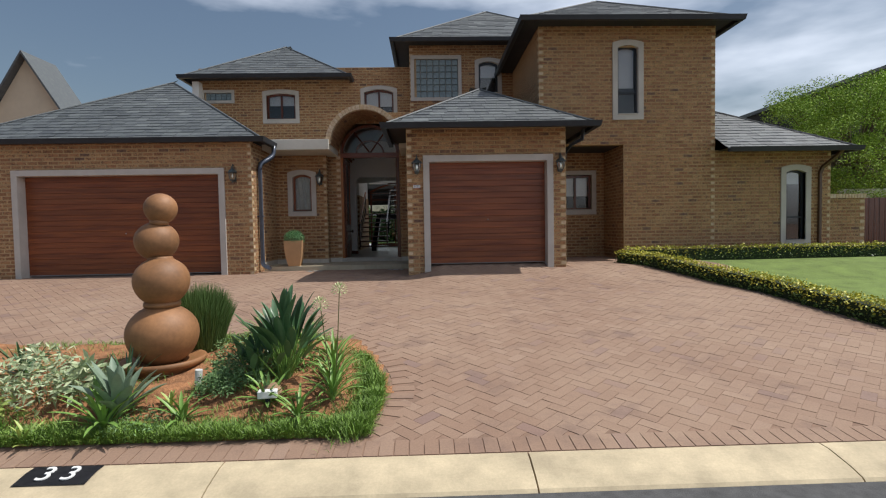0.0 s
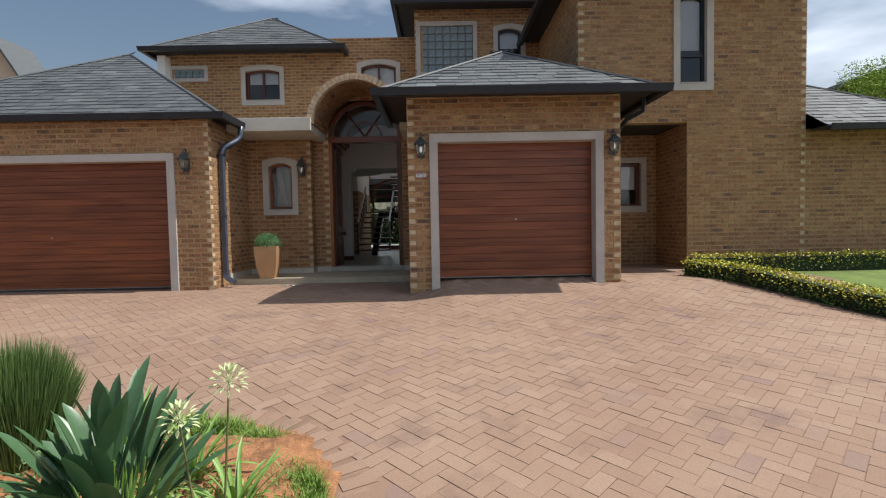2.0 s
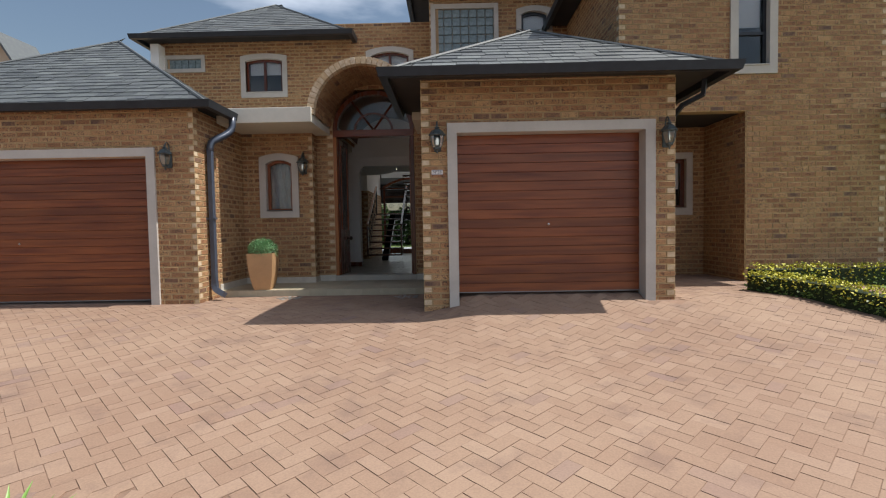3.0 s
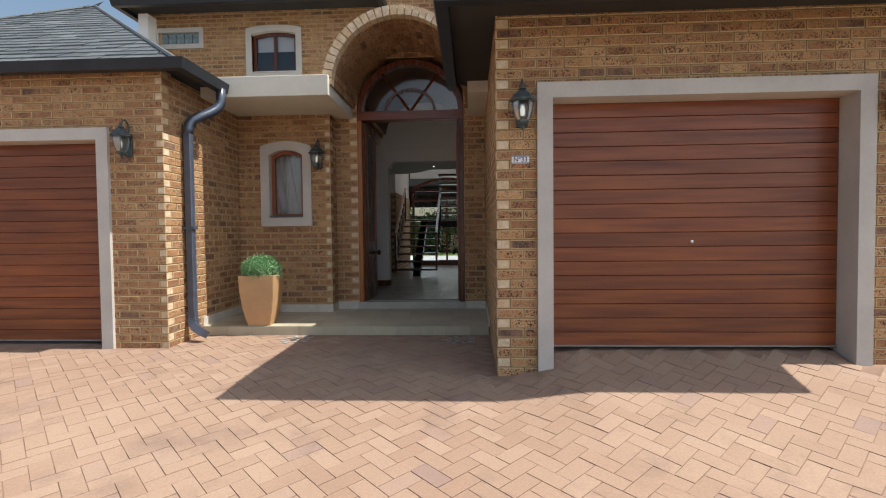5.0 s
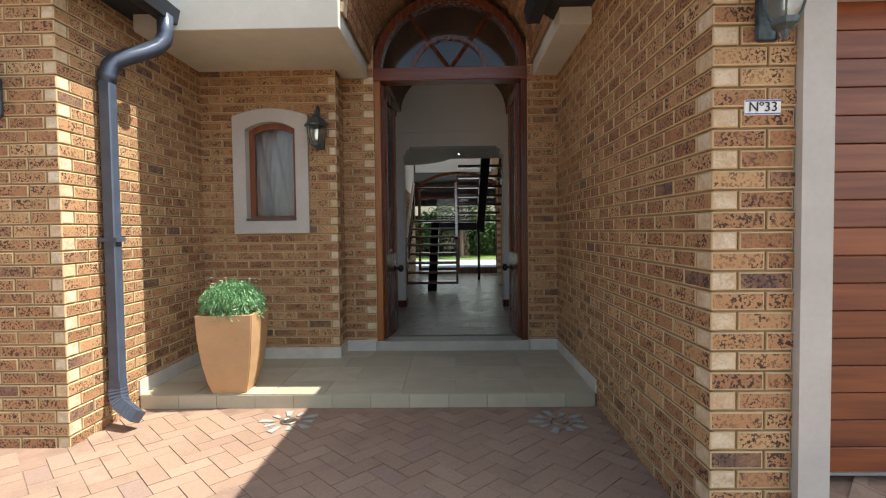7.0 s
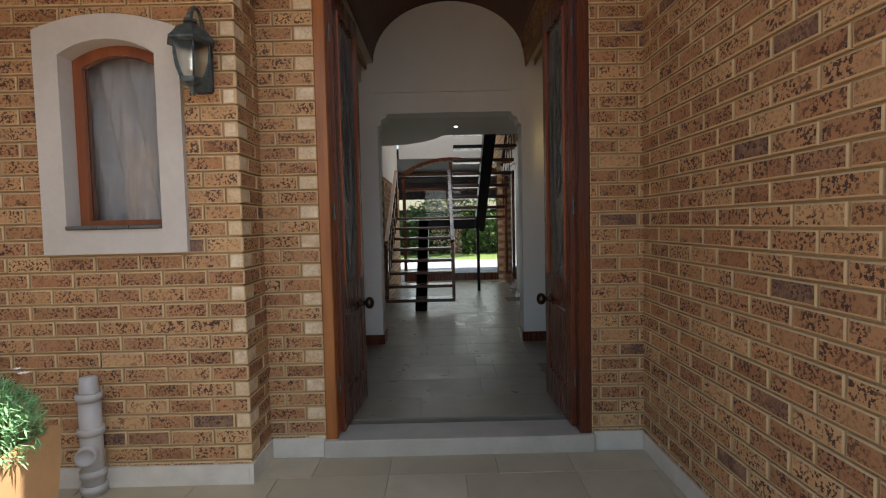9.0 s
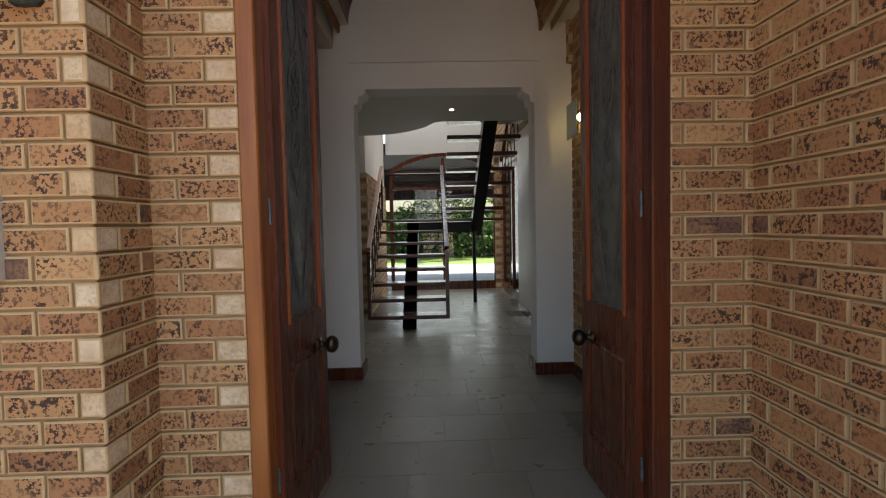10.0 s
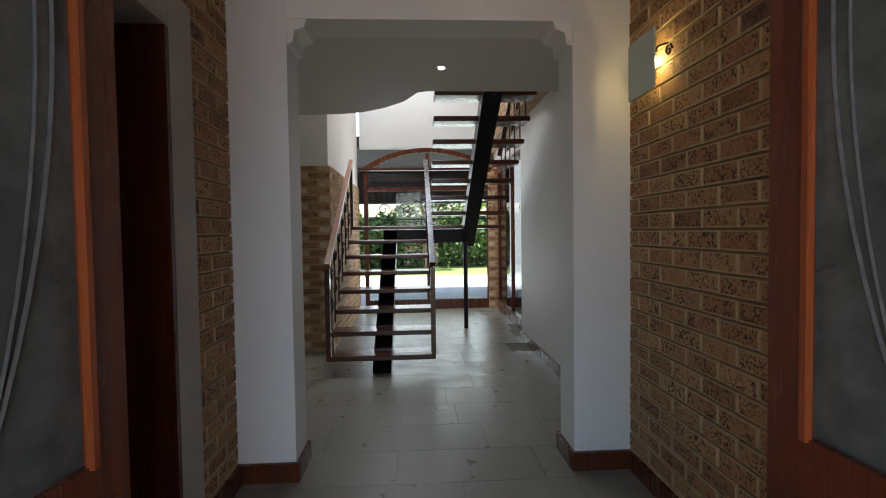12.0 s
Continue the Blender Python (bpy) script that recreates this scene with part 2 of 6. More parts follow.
def bev(bm, w=0.004, seg=1):
    bmesh.ops.bevel(bm, geom=bm.edges[:], offset=w, segments=seg, affect="EDGES", profile=0.6)
    return bm


def tube(pts, r, seg=8, bm=None, square=False, closed=True):
    """A tube along points; r may be a list."""
    bm = bm or bmesh.new()
    pts = [Vector(p) for p in pts]
    rs = r if isinstance(r, (list, tuple)) else [r] * len(pts)
    rings = []
    side = None
    for i, p in enumerate(pts):
        d = (pts[min(i + 1, len(pts) - 1)] - pts[max(i - 1, 0)]).normalized()
        if side is None:
            side = d.cross(Vector((0, 0, 1)) if abs(d.z) < 0.9 else Vector((0, 1, 0))).normalized()
        side = (side - d * side.dot(d)).normalized()
        up = d.cross(side)
        ring = []
        for k in range(seg):
            a = 2 * math.pi * (k + 0.5 * square) / seg
            ring.append(bm.verts.new(p + (side * math.cos(a) + up * math.sin(a)) * rs[i]))
        rings.append(ring)
    for a, b in zip(rings, rings[1:]):
        for k in range(seg):
            bm.faces.new((a[k], a[(k + 1) % seg], b[(k + 1) % seg], b[k]))
    if closed:
        bm.faces.new(rings[0][::-1])
        bm.faces.new(rings[-1])
    return bm


def lathe(prof, seg=24, bm=None, at=(0, 0, 0)):
    """A turned body from (radius, z) pairs."""
    bm = bm or bmesh.new()
    rings = []
    for r, z in prof:
        rings.append([bm.verts.new((at[0] + r * math.cos(2 * math.pi * k / seg), at[1] + r * math.sin(2 * math.pi * k / seg), at[2] + z)) for k in range(seg)] if r > 1e-4 else [bm.verts.new((at[0], at[1], at[2] + z))])
    for a, b in zip(rings, rings[1:]):
        for k in range(seg):
            k2 = (k + 1) % seg
            if len(a) == 1 and len(b) > 1:
                bm.faces.new((a[0], b[k2], b[k]))
            elif len(b) == 1 and len(a) > 1:
                bm.faces.new((a[k], a[k2], b[0]))
            elif len(a) > 1:
                bm.faces.new((a[k], a[k2], b[k2], b[k]))
    return bm


def ring_solid(outer, inner, y0, y1):
    """A frame between two outlines of equal count in the xz plane, from y0 to y1 (open at the bottom if the outlines are)."""
    bm = bmesh.new()
    n = len(outer)
    rows = []
    for pts in (outer, inner):
        for y in (y0, y1):
            rows.append([bm.verts.new((x, y, z)) for x, z in pts])
    o0, o1, i0, i1 = rows
    for k in range(n):
        j = (k + 1) % n
        bm.faces.new((o0[k], i0[k], i0[j], o0[j]))
        bm.faces.new((o1[k], o1[j], i1[j], i1[k]))
        bm.faces.new((o0[k], o0[j], o1[j], o1[k]))
        bm.faces.new((i0[k], i1[k], i1[j], i0[j]))
    bmesh.ops.recalc_face_normals(bm, faces=bm.faces[:])
    return bm


def arched(x0, x1, z0, z1, rise, n=10):
    """Outline of an opening with a segmental head; z1 is the crown."""
    pts = [(x0, z0), (x0, z1 - rise)]
    c, h = (x0 + x1) / 2, (x1 - x0) / 2
    if rise > 1e-3:
        R = (h * h + rise * rise) / (2 * rise)
        a = math.asin(min(1, h / R))
        pts += [(c + R * math.sin(t), z1 - R + R * math.cos(t)) for t in [(-a + 2 * a * k / n) for k in range(1, n)]]
    else:
        pts += [(x0 + (x1 - x0) * k / n, z1) for k in range(1, n)]
    return pts + [(x1, z1 - rise), (x1, z0)]


def plate(outline, y0, y1):
    bm = bmesh.new()
    a = [bm.verts.new((x, y0, z)) for x, z in outline]
    b = [bm.verts.new((x, y1, z)) for x, z in outline]
    bm.faces.new(a)
    bm.faces.new(b[::-1])
    for k in range(len(a)):
        j = (k + 1) % len(a)
        bm.faces.new((a[k], b[k], b[j], a[j]))
    bmesh.ops.recalc_face_normals(bm, faces=bm.faces[:])
    return bm


def wall_core(L, z0, z1, thick, holes, ends=(False, False)):
    """A wall in local coordinates (u along x, face at y=0, body behind it), with rectangular holes."""
    us = sorted({0.0, L, *[min(max(h[0], 0), L) for h in holes], *[min(max(h[1], 0), L) for h in holes]})
    zs = sorted({z0, z1, *[min(max(h[2], z0), z1) for h in holes], *[min(max(h[3], z0), z1) for h in holes]})
    bm = bmesh.new()
    us[0] += 0.003 * ends[0]
    us[-1] -= 0.003 * ends[1]
    for a, b in zip(us, us[1:]):
        run = None
        for c, d in zip(zs, zs[1:]):
            hole = any(h[0] < (a + b) / 2 < h[1] and h[2] < (c + d) / 2 < h[3] for h in holes)
            if hole:
                if run:
                    box(bm, a, 0, run[0], b, thick, run[1])
                run = None
            else:
                run = (run[0], d) if run else (c, d)
        if run:
            box(bm, a, 0, run[0], b, thick, run[1])
    return bm


COURSE, BRICK_L, HEADER, JOINT, PROUD = 0.085, 0.222, 0.106, 0.010, 0.014
pending = []


def courses(L, z0, z1, holes, ends=(True, True), base=-0.225):
    """The bricks of a face: (u0, u1, z0, z1, pale)."""
    out = []
    i0 = int(math.floor((z0 - base) / COURSE))
    i = i0
    while base + i * COURSE < z1 - 0.02:
        za, zb = base + i * COURSE + JOINT / 2, base + (i + 1) * COURSE - JOINT / 2
        za, zb = max(za, z0), min(zb, z1)
        u = -PROUD if ends[0] else 0.0
        first = True
        while u < L - 0.02 and zb - za > 0.02:
            w = (HEADER if i % 2 else BRICK_L) if first else BRICK_L
            e = u + w
            last = e > L - 0.12
            pale = (first and i % 2 == 1 and ends[0])
            if last:
                if e - L > 0.02 or L - e < 0.05:
                    e = L
            e = min(e, L)
            if e >= L - 0.001 and ends[1]:
                e = L + PROUD
                pale = pale or (e - u < 0.16)
            spans = [(u, e)]
            for h in holes:
                if h[2] < (za + zb) / 2 < h[3]:
                    nxt = []
                    for a, b in spans:
                        if h[1] <= a or h[0] >= b:
                            nxt.append((a, b))
                        else:
                            if h[0] - a > 0.03:
                                if h[3] > 3 and i % 2 and h[0] - a > 0.16:
                                    nxt.append((a, h[0] - 0.106 - JOINT))
                                    nxt.append((h[0] - 0.106, h[0]))
                                else:
                                    nxt.append((a, h[0]))
                            if b - h[1] > 0.03:
                                nxt.append((h[1], b))
                    spans = nxt
            out += [(a, b, za, zb, pale or any(h[3] > 3 and abs(b - h[0]) < 0.001 and b - a < 0.11 for h in holes)) for a, b in spans if b - a > 0.03]
            u = e + JOINT
            first = False
        i += 1
    return out


def brick_wall(name, x, y, angle, L, z0, z1, holes=(), thick=0.2, label="speckled ochre face-brick wall", near=None, ends=(True, True), body=None):
    """A brick-faced wall. angle: direction of u in degrees; the face looks to the right of it. near: (u, z) round which bricks are objects."""
    holes = list(holes)
    ob = obj(name, wall_core(L, z0, z1, thick, holes, ends), body or MORTAR)
    ob.location = (x, y, 0)
    ob.rotation_euler = (0, 0, radians(angle))
    tagged(ob, label, "wall", kind="structure")
    pending.append((ob, courses(L, z0, z1, holes, ends), near))
    return ob


def lay_bricks():
    shared = {}
    for ob, bricks, near in pending:
        single = set()
        if near:
            order = sorted(range(len(bricks)), key=lambda k: ((bricks[k][0] + bricks[k][1]) / 2 - near[0]) ** 2 + ((bricks[k][2] + bricks[k][3]) / 2 - near[1]) ** 2)
            single = set(order[:near[2] if len(near) > 2 else 290])
        verts, faces, mi = [], [], []
        for k, (a, b, za, zb, pale) in enumerate(bricks):
            if k in single:
                key = (round(b - a, 3), round(zb - za, 3), pale)
                if key not in shared:
                    w, h = key[0] / 2, key[1] / 2
                    bm = bmesh.new()
                    c = 0.003
                    o = [bm.verts.new(p) for p in ((-w, 0, -h), (w, 0, -h), (w, 0, h), (-w, 0, h))]
                    f = [bm.verts.new(p) for p in ((-w, -PROUD + c, -h), (w, -PROUD + c, -h), (w, -PROUD + c, h), (-w, -PROUD + c, h))]
                    g = [bm.verts.new(p) for p in ((-w + c, -PROUD, -h + c), (w - c, -PROUD, -h + c), (w - c, -PROUD, h - c), (-w + c, -PROUD, h - c))]
                    q = 0.0065
                    m = [bm.verts.new(p) for p in ((-w + q, -PROUD - 0.0008, -h + q), (w - q, -PROUD - 0.0008, -h + q), (w - q, -PROUD - 0.0008, h - q), (-w + q, -PROUD - 0.0008, h - q))]
                    bm.faces.new(m)
                    for j in range(4):
                        n = (j + 1) % 4
                        bm.faces.new((g[j], g[n], m[n], m[j])).material_index = 1
                        bm.faces.new((f[j], f[n], g[n], g[j])).material_index = 1
                        bm.faces.new((o[j], o[n], f[n], f[j])).material_index = 1
                    me = bpy.data.meshes.new("brick")
                    bm.to_mesh(me)
                    bm.free()
                    me.materials.append(PALE_O if pale else BRICK_O)
                    me.materials.append(EDGE)
                    shared[key] = me
                br = new("brick", shared[key])
                br.parent = ob
                br.location = ((a + b) / 2, random.uniform(-0.0015, 0.0015), (za + zb) / 2)
            else:
                n = len(verts)
                p = PROUD + random.uniform(-0.002, 0.002)
                verts += [(a, 0, za), (b, 0, za), (b, 0, zb), (a, 0, zb), (a, -p, za), (b, -p, za), (b, -p, zb), (a, -p, zb)]
                q = 0.0065
                verts += [(a + q, -p - 0.0008, za + q), (b - q, -p - 0.0008, za + q), (b - q, -p - 0.0008, zb - q), (a + q, -p - 0.0008, zb - q)]
                faces += [(n + 8, n + 9, n + 10, n + 11)]
                for j in range(4):
                    k2 = (j + 1) % 4
                    faces += [(n + 4 + j, n + 4 + k2, n + 8 + k2, n + 8 + j), (n + j, n + k2, n + 4 + k2, n + 4 + j)]
                mi += [int(pale)] + [2] * 8
        if verts:
            me = bpy.data.meshes.new("bricks")
            me.from_pydata(verts, [], faces)
            me.materials.append(BRICK_I)
            me.materials.append(PALE_I)
            me.materials.append(EDGE)
            me.polygons.foreach_set("material_index", mi)
            far = new("bricks", me)
            far.parent = ob
            tagged(far, kind="stuff")


def zg(x, y):
    """The height of the paved drive, which falls to the street."""
    ks = [(-30, -1.02), (0.7, -0.96), (1.2, -0.90), (2.2, -0.80), (3.5, -0.66), (6.0, -0.42), (8.2, -0.225), (9.4, -0.205), (40, -0.205)]
    z = ks[-1][1]
    for (a, za), (b, zb) in zip(ks, ks[1:]):
        if y <= b:
            t = (y - a) / (b - a)
            z = za + (zb - za) * max(0, t)
            break
    def bump(v, a, b):
        return min(1, max(0, (v - a) / (b - a)))
    up = bump(x, 1.7, 2.3) * bump(y, 6.8, 8.25)
    lip = bump(y, 8.22, 8.42) * bump(x, 2.1, 2.14) * (1 - bump(x, 4.64, 4.7))
    return z + 0.125 * up + 0.07 * lip


# ---- ground ----
bm = bmesh.new()
xs = [-400, -60, -20, -12] + [-10 + 0.2 * i for i in range(110)]+[12.2, 14] + [18, 25, 60, 400]
ys = [-400, -60, -20, -4, -1, 0.3, 0.66] + [1.2 + 0.2 * i for i in range(51)] + [14, 20, 60, 400]
grid = [[bm.verts.new((x, y, zg(x, y) - (0.005 if 1.1 < y < 11.3 and -10 < x < 8.6 else 0.06) - (0.12 if y > 11.3 else 0))) for x in xs] for y in ys]
for r0, r1 in zip(grid, grid[1:]):
    for a, b, c, d in zip(r0, r0[1:], r1[1:], r1):
        bm.faces.new((a, b, c, d))
tagged(obj("ground", bm, SANDY), "sandy ground under the paved drive", "ground", kind="structure")

road = bmesh.new()
for x0, x1 in zip(range(-30, 30, 2), range(-28, 32, 2)):
    box(road, x0, -9, -1.06, x1, 0.778, -0.985)
tagged(obj("road", road, ASPH), "worn grey asphalt street", "road", kind="structure")


# ---- house shell ----
G0 = -0.4
brick_wall("wall_double_garage", -8.9, 9.05, 0, 7.01, G0, 2.84, [(1.85, 6.30, G0, 2.09)], near=(6.7, 1.0, 200))
brick_wall("wall_porch_side", -1.89, 9.05, 90, 1.82, G0, 2.80, near=(0.9, 1.2, 295), ends=(True, False))
brick_wall("wall_porch_window", -1.89, 10.87, 0, 1.335, G0, 2.86, [(0.455, 0.965, 1.25, 2.25)], near=(1.0, 1.0, 295), ends=(False, True), thick=0.3)
brick_wall("wall_porch_return", -0.555, 10.87, 90, 0.31, G0, 2.86, near=(0.1, 1.0, 90), ends=(True, False), thick=0.1)
brick_wall("wall_door", -0.555, 11.18, 0, 2.245, G0, 3.9, [(0.34, 1.92, G0, 3.64)], near=(1.1, 1.0, 200), ends=(False, False), thick=0.25)
brick_wall("wall_porch_right", 1.69, 11.18, -90, 3.13, G0, 2.86, near=(1.9, 1.3, 298), ends=(False, True))
brick_wall("wall_single_garage", 1.69, 8.05, 0, 3.33, G0, 2.88, [(0.45, 2.95, G0, 2.165)], near=(0.2, 1.2, 298))
brick_wall("wall_single_garage_side", 5.02, 8.05, 90, 3.2, G0, 2.88)
brick_wall("wall_niche_back", 5.02, 11.2, 0, 2.0, G0, 2.9, [(0.9, 1.65, 1.2, 2.15)], ends=(False, False))
brick_wall("wall_niche_side", 6.98, 11.2, -90, 1.39, G0, 2.9, ends=(False, False), thick=0.1)
brick_wall("wall_tower_front", 4.89, 9.81, 0, 4.36, G0, 5.64, [(-1, 2.09, G0 - 1, 2.75), (1.92, 2.45, 3.48, 5.12)], near=(2.5, 2.4, 200))
brick_wall("wall_tower_side", 4.89, 13.5, -90, 3.69, 2.6, 5.64, ends=(False, True))
brick_wall("wall_tower_east", 9.25, 9.81, 90, 4.3, G0, 5.64)
brick_wall("wall_east_wing", 9.25, 9.815, 0, 2.96, G0, 2.58, [(1.82, 2.33, 0.3, 2.06)], ends=(False, True))
brick_wall("wall_east_side", 12.21, 9.815, 90, 5, G0, 2.58)
brick_wall("garden_wall", 12.225, 9.86, 0, 0.92, G0, 1.35, ends=(False, True))
brick_wall("wall_bay", 1.64, 13.5, 0, 3.25, 2.6, 6.5, [(0.12, 1.53, 4.88, 6.07), (2.14, 2.78, 5.0, 5.98)], ends=(True, False))
brick_wall("wall_bay_side", 1.64, 21, -90, 7.5, 2.6, 6.5)
brick_wall("wall_upper", -5.10, 14.0, 0, 6.74, 2.6, 5.99, [(2.11, 3.03, 4.34, 5.18), (0.15, 1.0, 4.97, 5.22), (5.24, 6.18, 4.35, 5.28)], ends=(True, False))
brick_wall("wall_upper_side", -5.10, 19.5, -90, 5.5, 2.6, 5.5)


# hip roofs with slate tiles
def slate_roof(name, x0, x1, y0, y1, ze, pitch, ridge_back, label, east=None, west=None):
    """A hip roof over the eaves rectangle. ridge_back: the y to which the ridge runs."""
    h = (x1 - x0) / 2
    t = math.tan(pitch)
    cx, zr = (x0 + x1) / 2, ze + h * math.tan(pitch)
    py = y0 + h
    yb = max(ridge_back, py)
    root = thing(name)
    tagged(root, label, "roof", kind="structure")
    under = bmesh.new()
    ye, yw = east or y1, west or y1
    v = [under.verts.new(p) for p in ((x0, y0, ze), (x1, y0, ze), (x1, ye, ze), (x0, yw, ze), (cx, py, zr), (cx, yb, zr), (cx, yb, ze))]
    for q in ((3, 6, 2, 1, 0), (0, 1, 4), (1, 2, 5, 4), (3, 0, 4, 5), (2, 6, 5), (6, 3, 5)):
        under.faces.new([v[i] for i in q])
    part("roof_deck", under, SOFFIT, root)
    # slates in courses, on front, right and left slopes
    verts, faces = [], []
    gauge, wid, th = 0.19, 0.30, 0.014
    sl = 1 / math.cos(pitch)

    def lay(P, length_at, A, B):
        # P(s, d): point s along the eave and d plan metres up the slope
        d = -0.03
        row = 0
        while d < h:
            s0, s1 = length_at(max(d, 0))
            if s1 - s0 < 0.05:
                break
            s = s0 - (wid / 2 if row % 2 else 0)
            while s < s1:
                w = wid * random.uniform(0.85, 1.12)
                a, b = max(s, s0), min(s + w - 0.006, s1)
                if b - a > 0.02:
                    e = d + gauge / sl * 1.25
                    lift = th * random.uniform(0.8, 1.7)
                    j = random.uniform(-0.012, 0.012)
                    ea, eb = length_at(max(e, 0))
                    a2, b2 = max(a, ea), min(b, eb)
                    if b2 < a2:
                        a2 = b2 = (a2 + b2) / 2
                    n = len(verts)
                    p0, p1, p2, p3 = P(a, d + j), P(b, d + j), P(b2, e), P(a2, e)
                    up = Vector((0, 0, lift + 0.006))
                    verts.extend([p0 + up, p1 + up, p2 + Vector((0, 0, 0.006)), p3 + Vector((0, 0, 0.006)), p0, p1])
                    faces.extend([(n, n + 1, n + 2, n + 3), (n + 4, n + 5, n + 1, n)])
                s += w
            d += gauge / sl
            row += 1

    lay(lambda s, d: Vector((s, y0 + d, ze + d * t)), lambda d: (x0 + d, x1 - d), 0, 0)
    lay(lambda s, d: Vector((x1 - d, s, ze + d * t)), lambda d: (y0 + d, ye + (yb - ye) * d / h), 0, 0)
    lay(lambda s, d: Vector((x0 + d, -s, ze + d * t)), lambda d: (-(yw + (yb - yw) * d / h), -(y0 + d)), 0, 0)
    me = bpy.data.meshes.new("slates")
    me.from_pydata(verts, [], faces)
    me.materials.append(SLATE)
    sl_ob = new("slates", me)
    sl_ob.parent = root
    tagged(sl_ob, kind="stuff")
    caps = bmesh.new()
    for c in ((x0, y0, ze), (x1, y0, ze)):
        a, b = Vector(c), Vector((cx, py, zr))
        tube([a + Vector((0, 0, 0.02)), b + Vector((0, 0, 0.02))], 0.028, 6, caps)
    tube([(cx, py, zr + 0.02), (cx, yb, zr + 0.02)], 0.03, 6, caps)
    part("ridge_cap", caps, SLATE, root)
    gut = bmesh.new()
    prof = [(0.0, 0.02), (0.0, -0.09), (0.10, -0.09), (0.125, 0.02), (0.115, 0.02), (0.092, -0.08), (0.01, -0.08), (0.01, 0.02)]
    loop = [(x0, yw), (x0, y0), (x1, y0), (x1, ye)]
    out = [Vector((-1, 0, 0)), Vector((-1, -1, 0)), Vector((1, -1, 0)), Vector((1, 0, 0))]
    rings = []
    for (px, py2), o in zip(loop, out):
        rings.append([gut.verts.new((px + o.x * q, py2 + o.y * q, ze + z)) for q, z in prof])
    for a, b in zip(rings, rings[1:]):
        for k in range(len(prof)):
            gut.faces.new((a[k], a[(k + 1) % len(prof)], b[(k + 1) % len(prof)], b[k]))
    gut.faces.new(rings[0])
    gut.faces.new(rings[-1][::-1])
    bmesh.ops.recalc_face_normals(gut, faces=gut.faces[:])
    part("gutter", gut, DARK, root, "charcoal metal gutter")
    return root


P30 = math.atan(0.57)
slate_roof("roof_double_garage", -8.73, -1.63, 8.93, 16.0, 2.86, math.atan(0.63), 12.5, "grey slate hip roof of the double garage", east=10.36)
slate_roof("roof_single_garage", 1.29, 5.52, 7.62, 12.4, 2.86, math.atan(0.58), 12.4, "grey slate hip roof of the single garage", east=9.80, west=9.95)
slate_roof("roof_tower", 4.44, 9.52, 9.26, 14.8, 5.62, P30, 12.0, "grey slate hip roof of the tower")
slate_roof("roof_bay", 1.17, 7.60, 12.95, 21.5, 6.50, math.atan(0.66), 18.5, "grey slate hip roof")
slate_roof("roof_upper", -5.40, -0.30, 13.45, 19.6, 5.60, math.atan(0.68), 17.0, "grey slate hip roof of the upper storey")
wing = slate_roof("roof_east_wing", 7.60, 12.43, 9.27, 14.5, 2.55, math.atan(0.6), 12.5, "grey slate hip roof of the east wing")
for ob in wing.children:
    bm = bmesh.new()
    bm.from_mesh(ob.data)
    bmesh.ops.bisect_plane(bm, geom=bm.verts[:] + bm.edges[:] + bm.faces[:], plane_co=(9.27, 0, 0), plane_no=(-1, 0, 0), clear_outer=True)
    bm.to_mesh(ob.data)
    bm.free()
tagged(obj("niche_ceiling", boxes((4.90, 9.87, 2.752, 6.97, 11.19, 2.93)), SOFFIT), "dark boarded ceiling of the recess", "ceiling", kind="structure")

# porch: step, canopy, vault
step = bev(boxes((-1.87, 9.75, -0.4, 1.67, 11.20, -0.105)), 0.006)
tagged(obj("porch_floor", step, plain("porch_stone", (0.36, 0.335, 0.27), 0.55, 0, 0.18, 2.2, 0.2, 60)), "pale stone porch floor with one low step", "floor", kind="structure")
can = boxes((-1.88, 9.84, 2.73, -0.275, 11.17, 2.98))
tagged(obj("canopy", bev(can, 0.004), CREAM), "cream plastered flat canopy over the porch", "canopy", kind="structure")
can = boxes((1.43, 9.87, 2.73, 1.68, 11.17, 2.98))
tagged(obj("canopy", bev(can, 0.004), CREAM), "cream plastered canopy end beside the vault", "canopy", kind="structure")
tagged(obj("flat_roof", boxes((-1.84, 11.25, 2.75, -0.30, 13.98, 2.95), (-5, 11.0, 2.5, -1.9, 13.98, 2.6)), CREAM), "flat roof slab behind the canopy", "roof", kind="structure")


def vault(name, cx, r, zs, y0, y1, thick, mat, n=28, label="", squash=1.0):
    bm = bmesh.new()
    rows = []
    for k in range(n + 1):
        a = math.pi * k / n
        c, s = math.cos(a), math.sin(a)
        rows.append([bm.verts.new((cx - c * q, y, zs + s * q * squash)) for q in (r, r + thick) for y in (y0, y1)])
    for a, b in zip(rows, rows[1:]):
        bm.faces.new((a[0], b[0], b[1], a[1]))
        bm.faces.new((a[2], a[3], b[3], b[2]))
        bm.faces.new((a[0], a[2], b[2], b[0]))
        bm.faces.new((a[1], b[1], b[3], a[3]))
    bmesh.ops.recalc_face_normals(bm, faces=bm.faces[:])
    ob = obj(name, bm, mat)
    return tagged(ob, label, "vault", kind="structure")


VC, VR, VZ = 0.58, 0.83, 2.87
vt = vault("porch_vault", VC, VR, VZ, 9.93, 13.95, 0.09, MORTAR, label="brick barrel vault over the entrance")
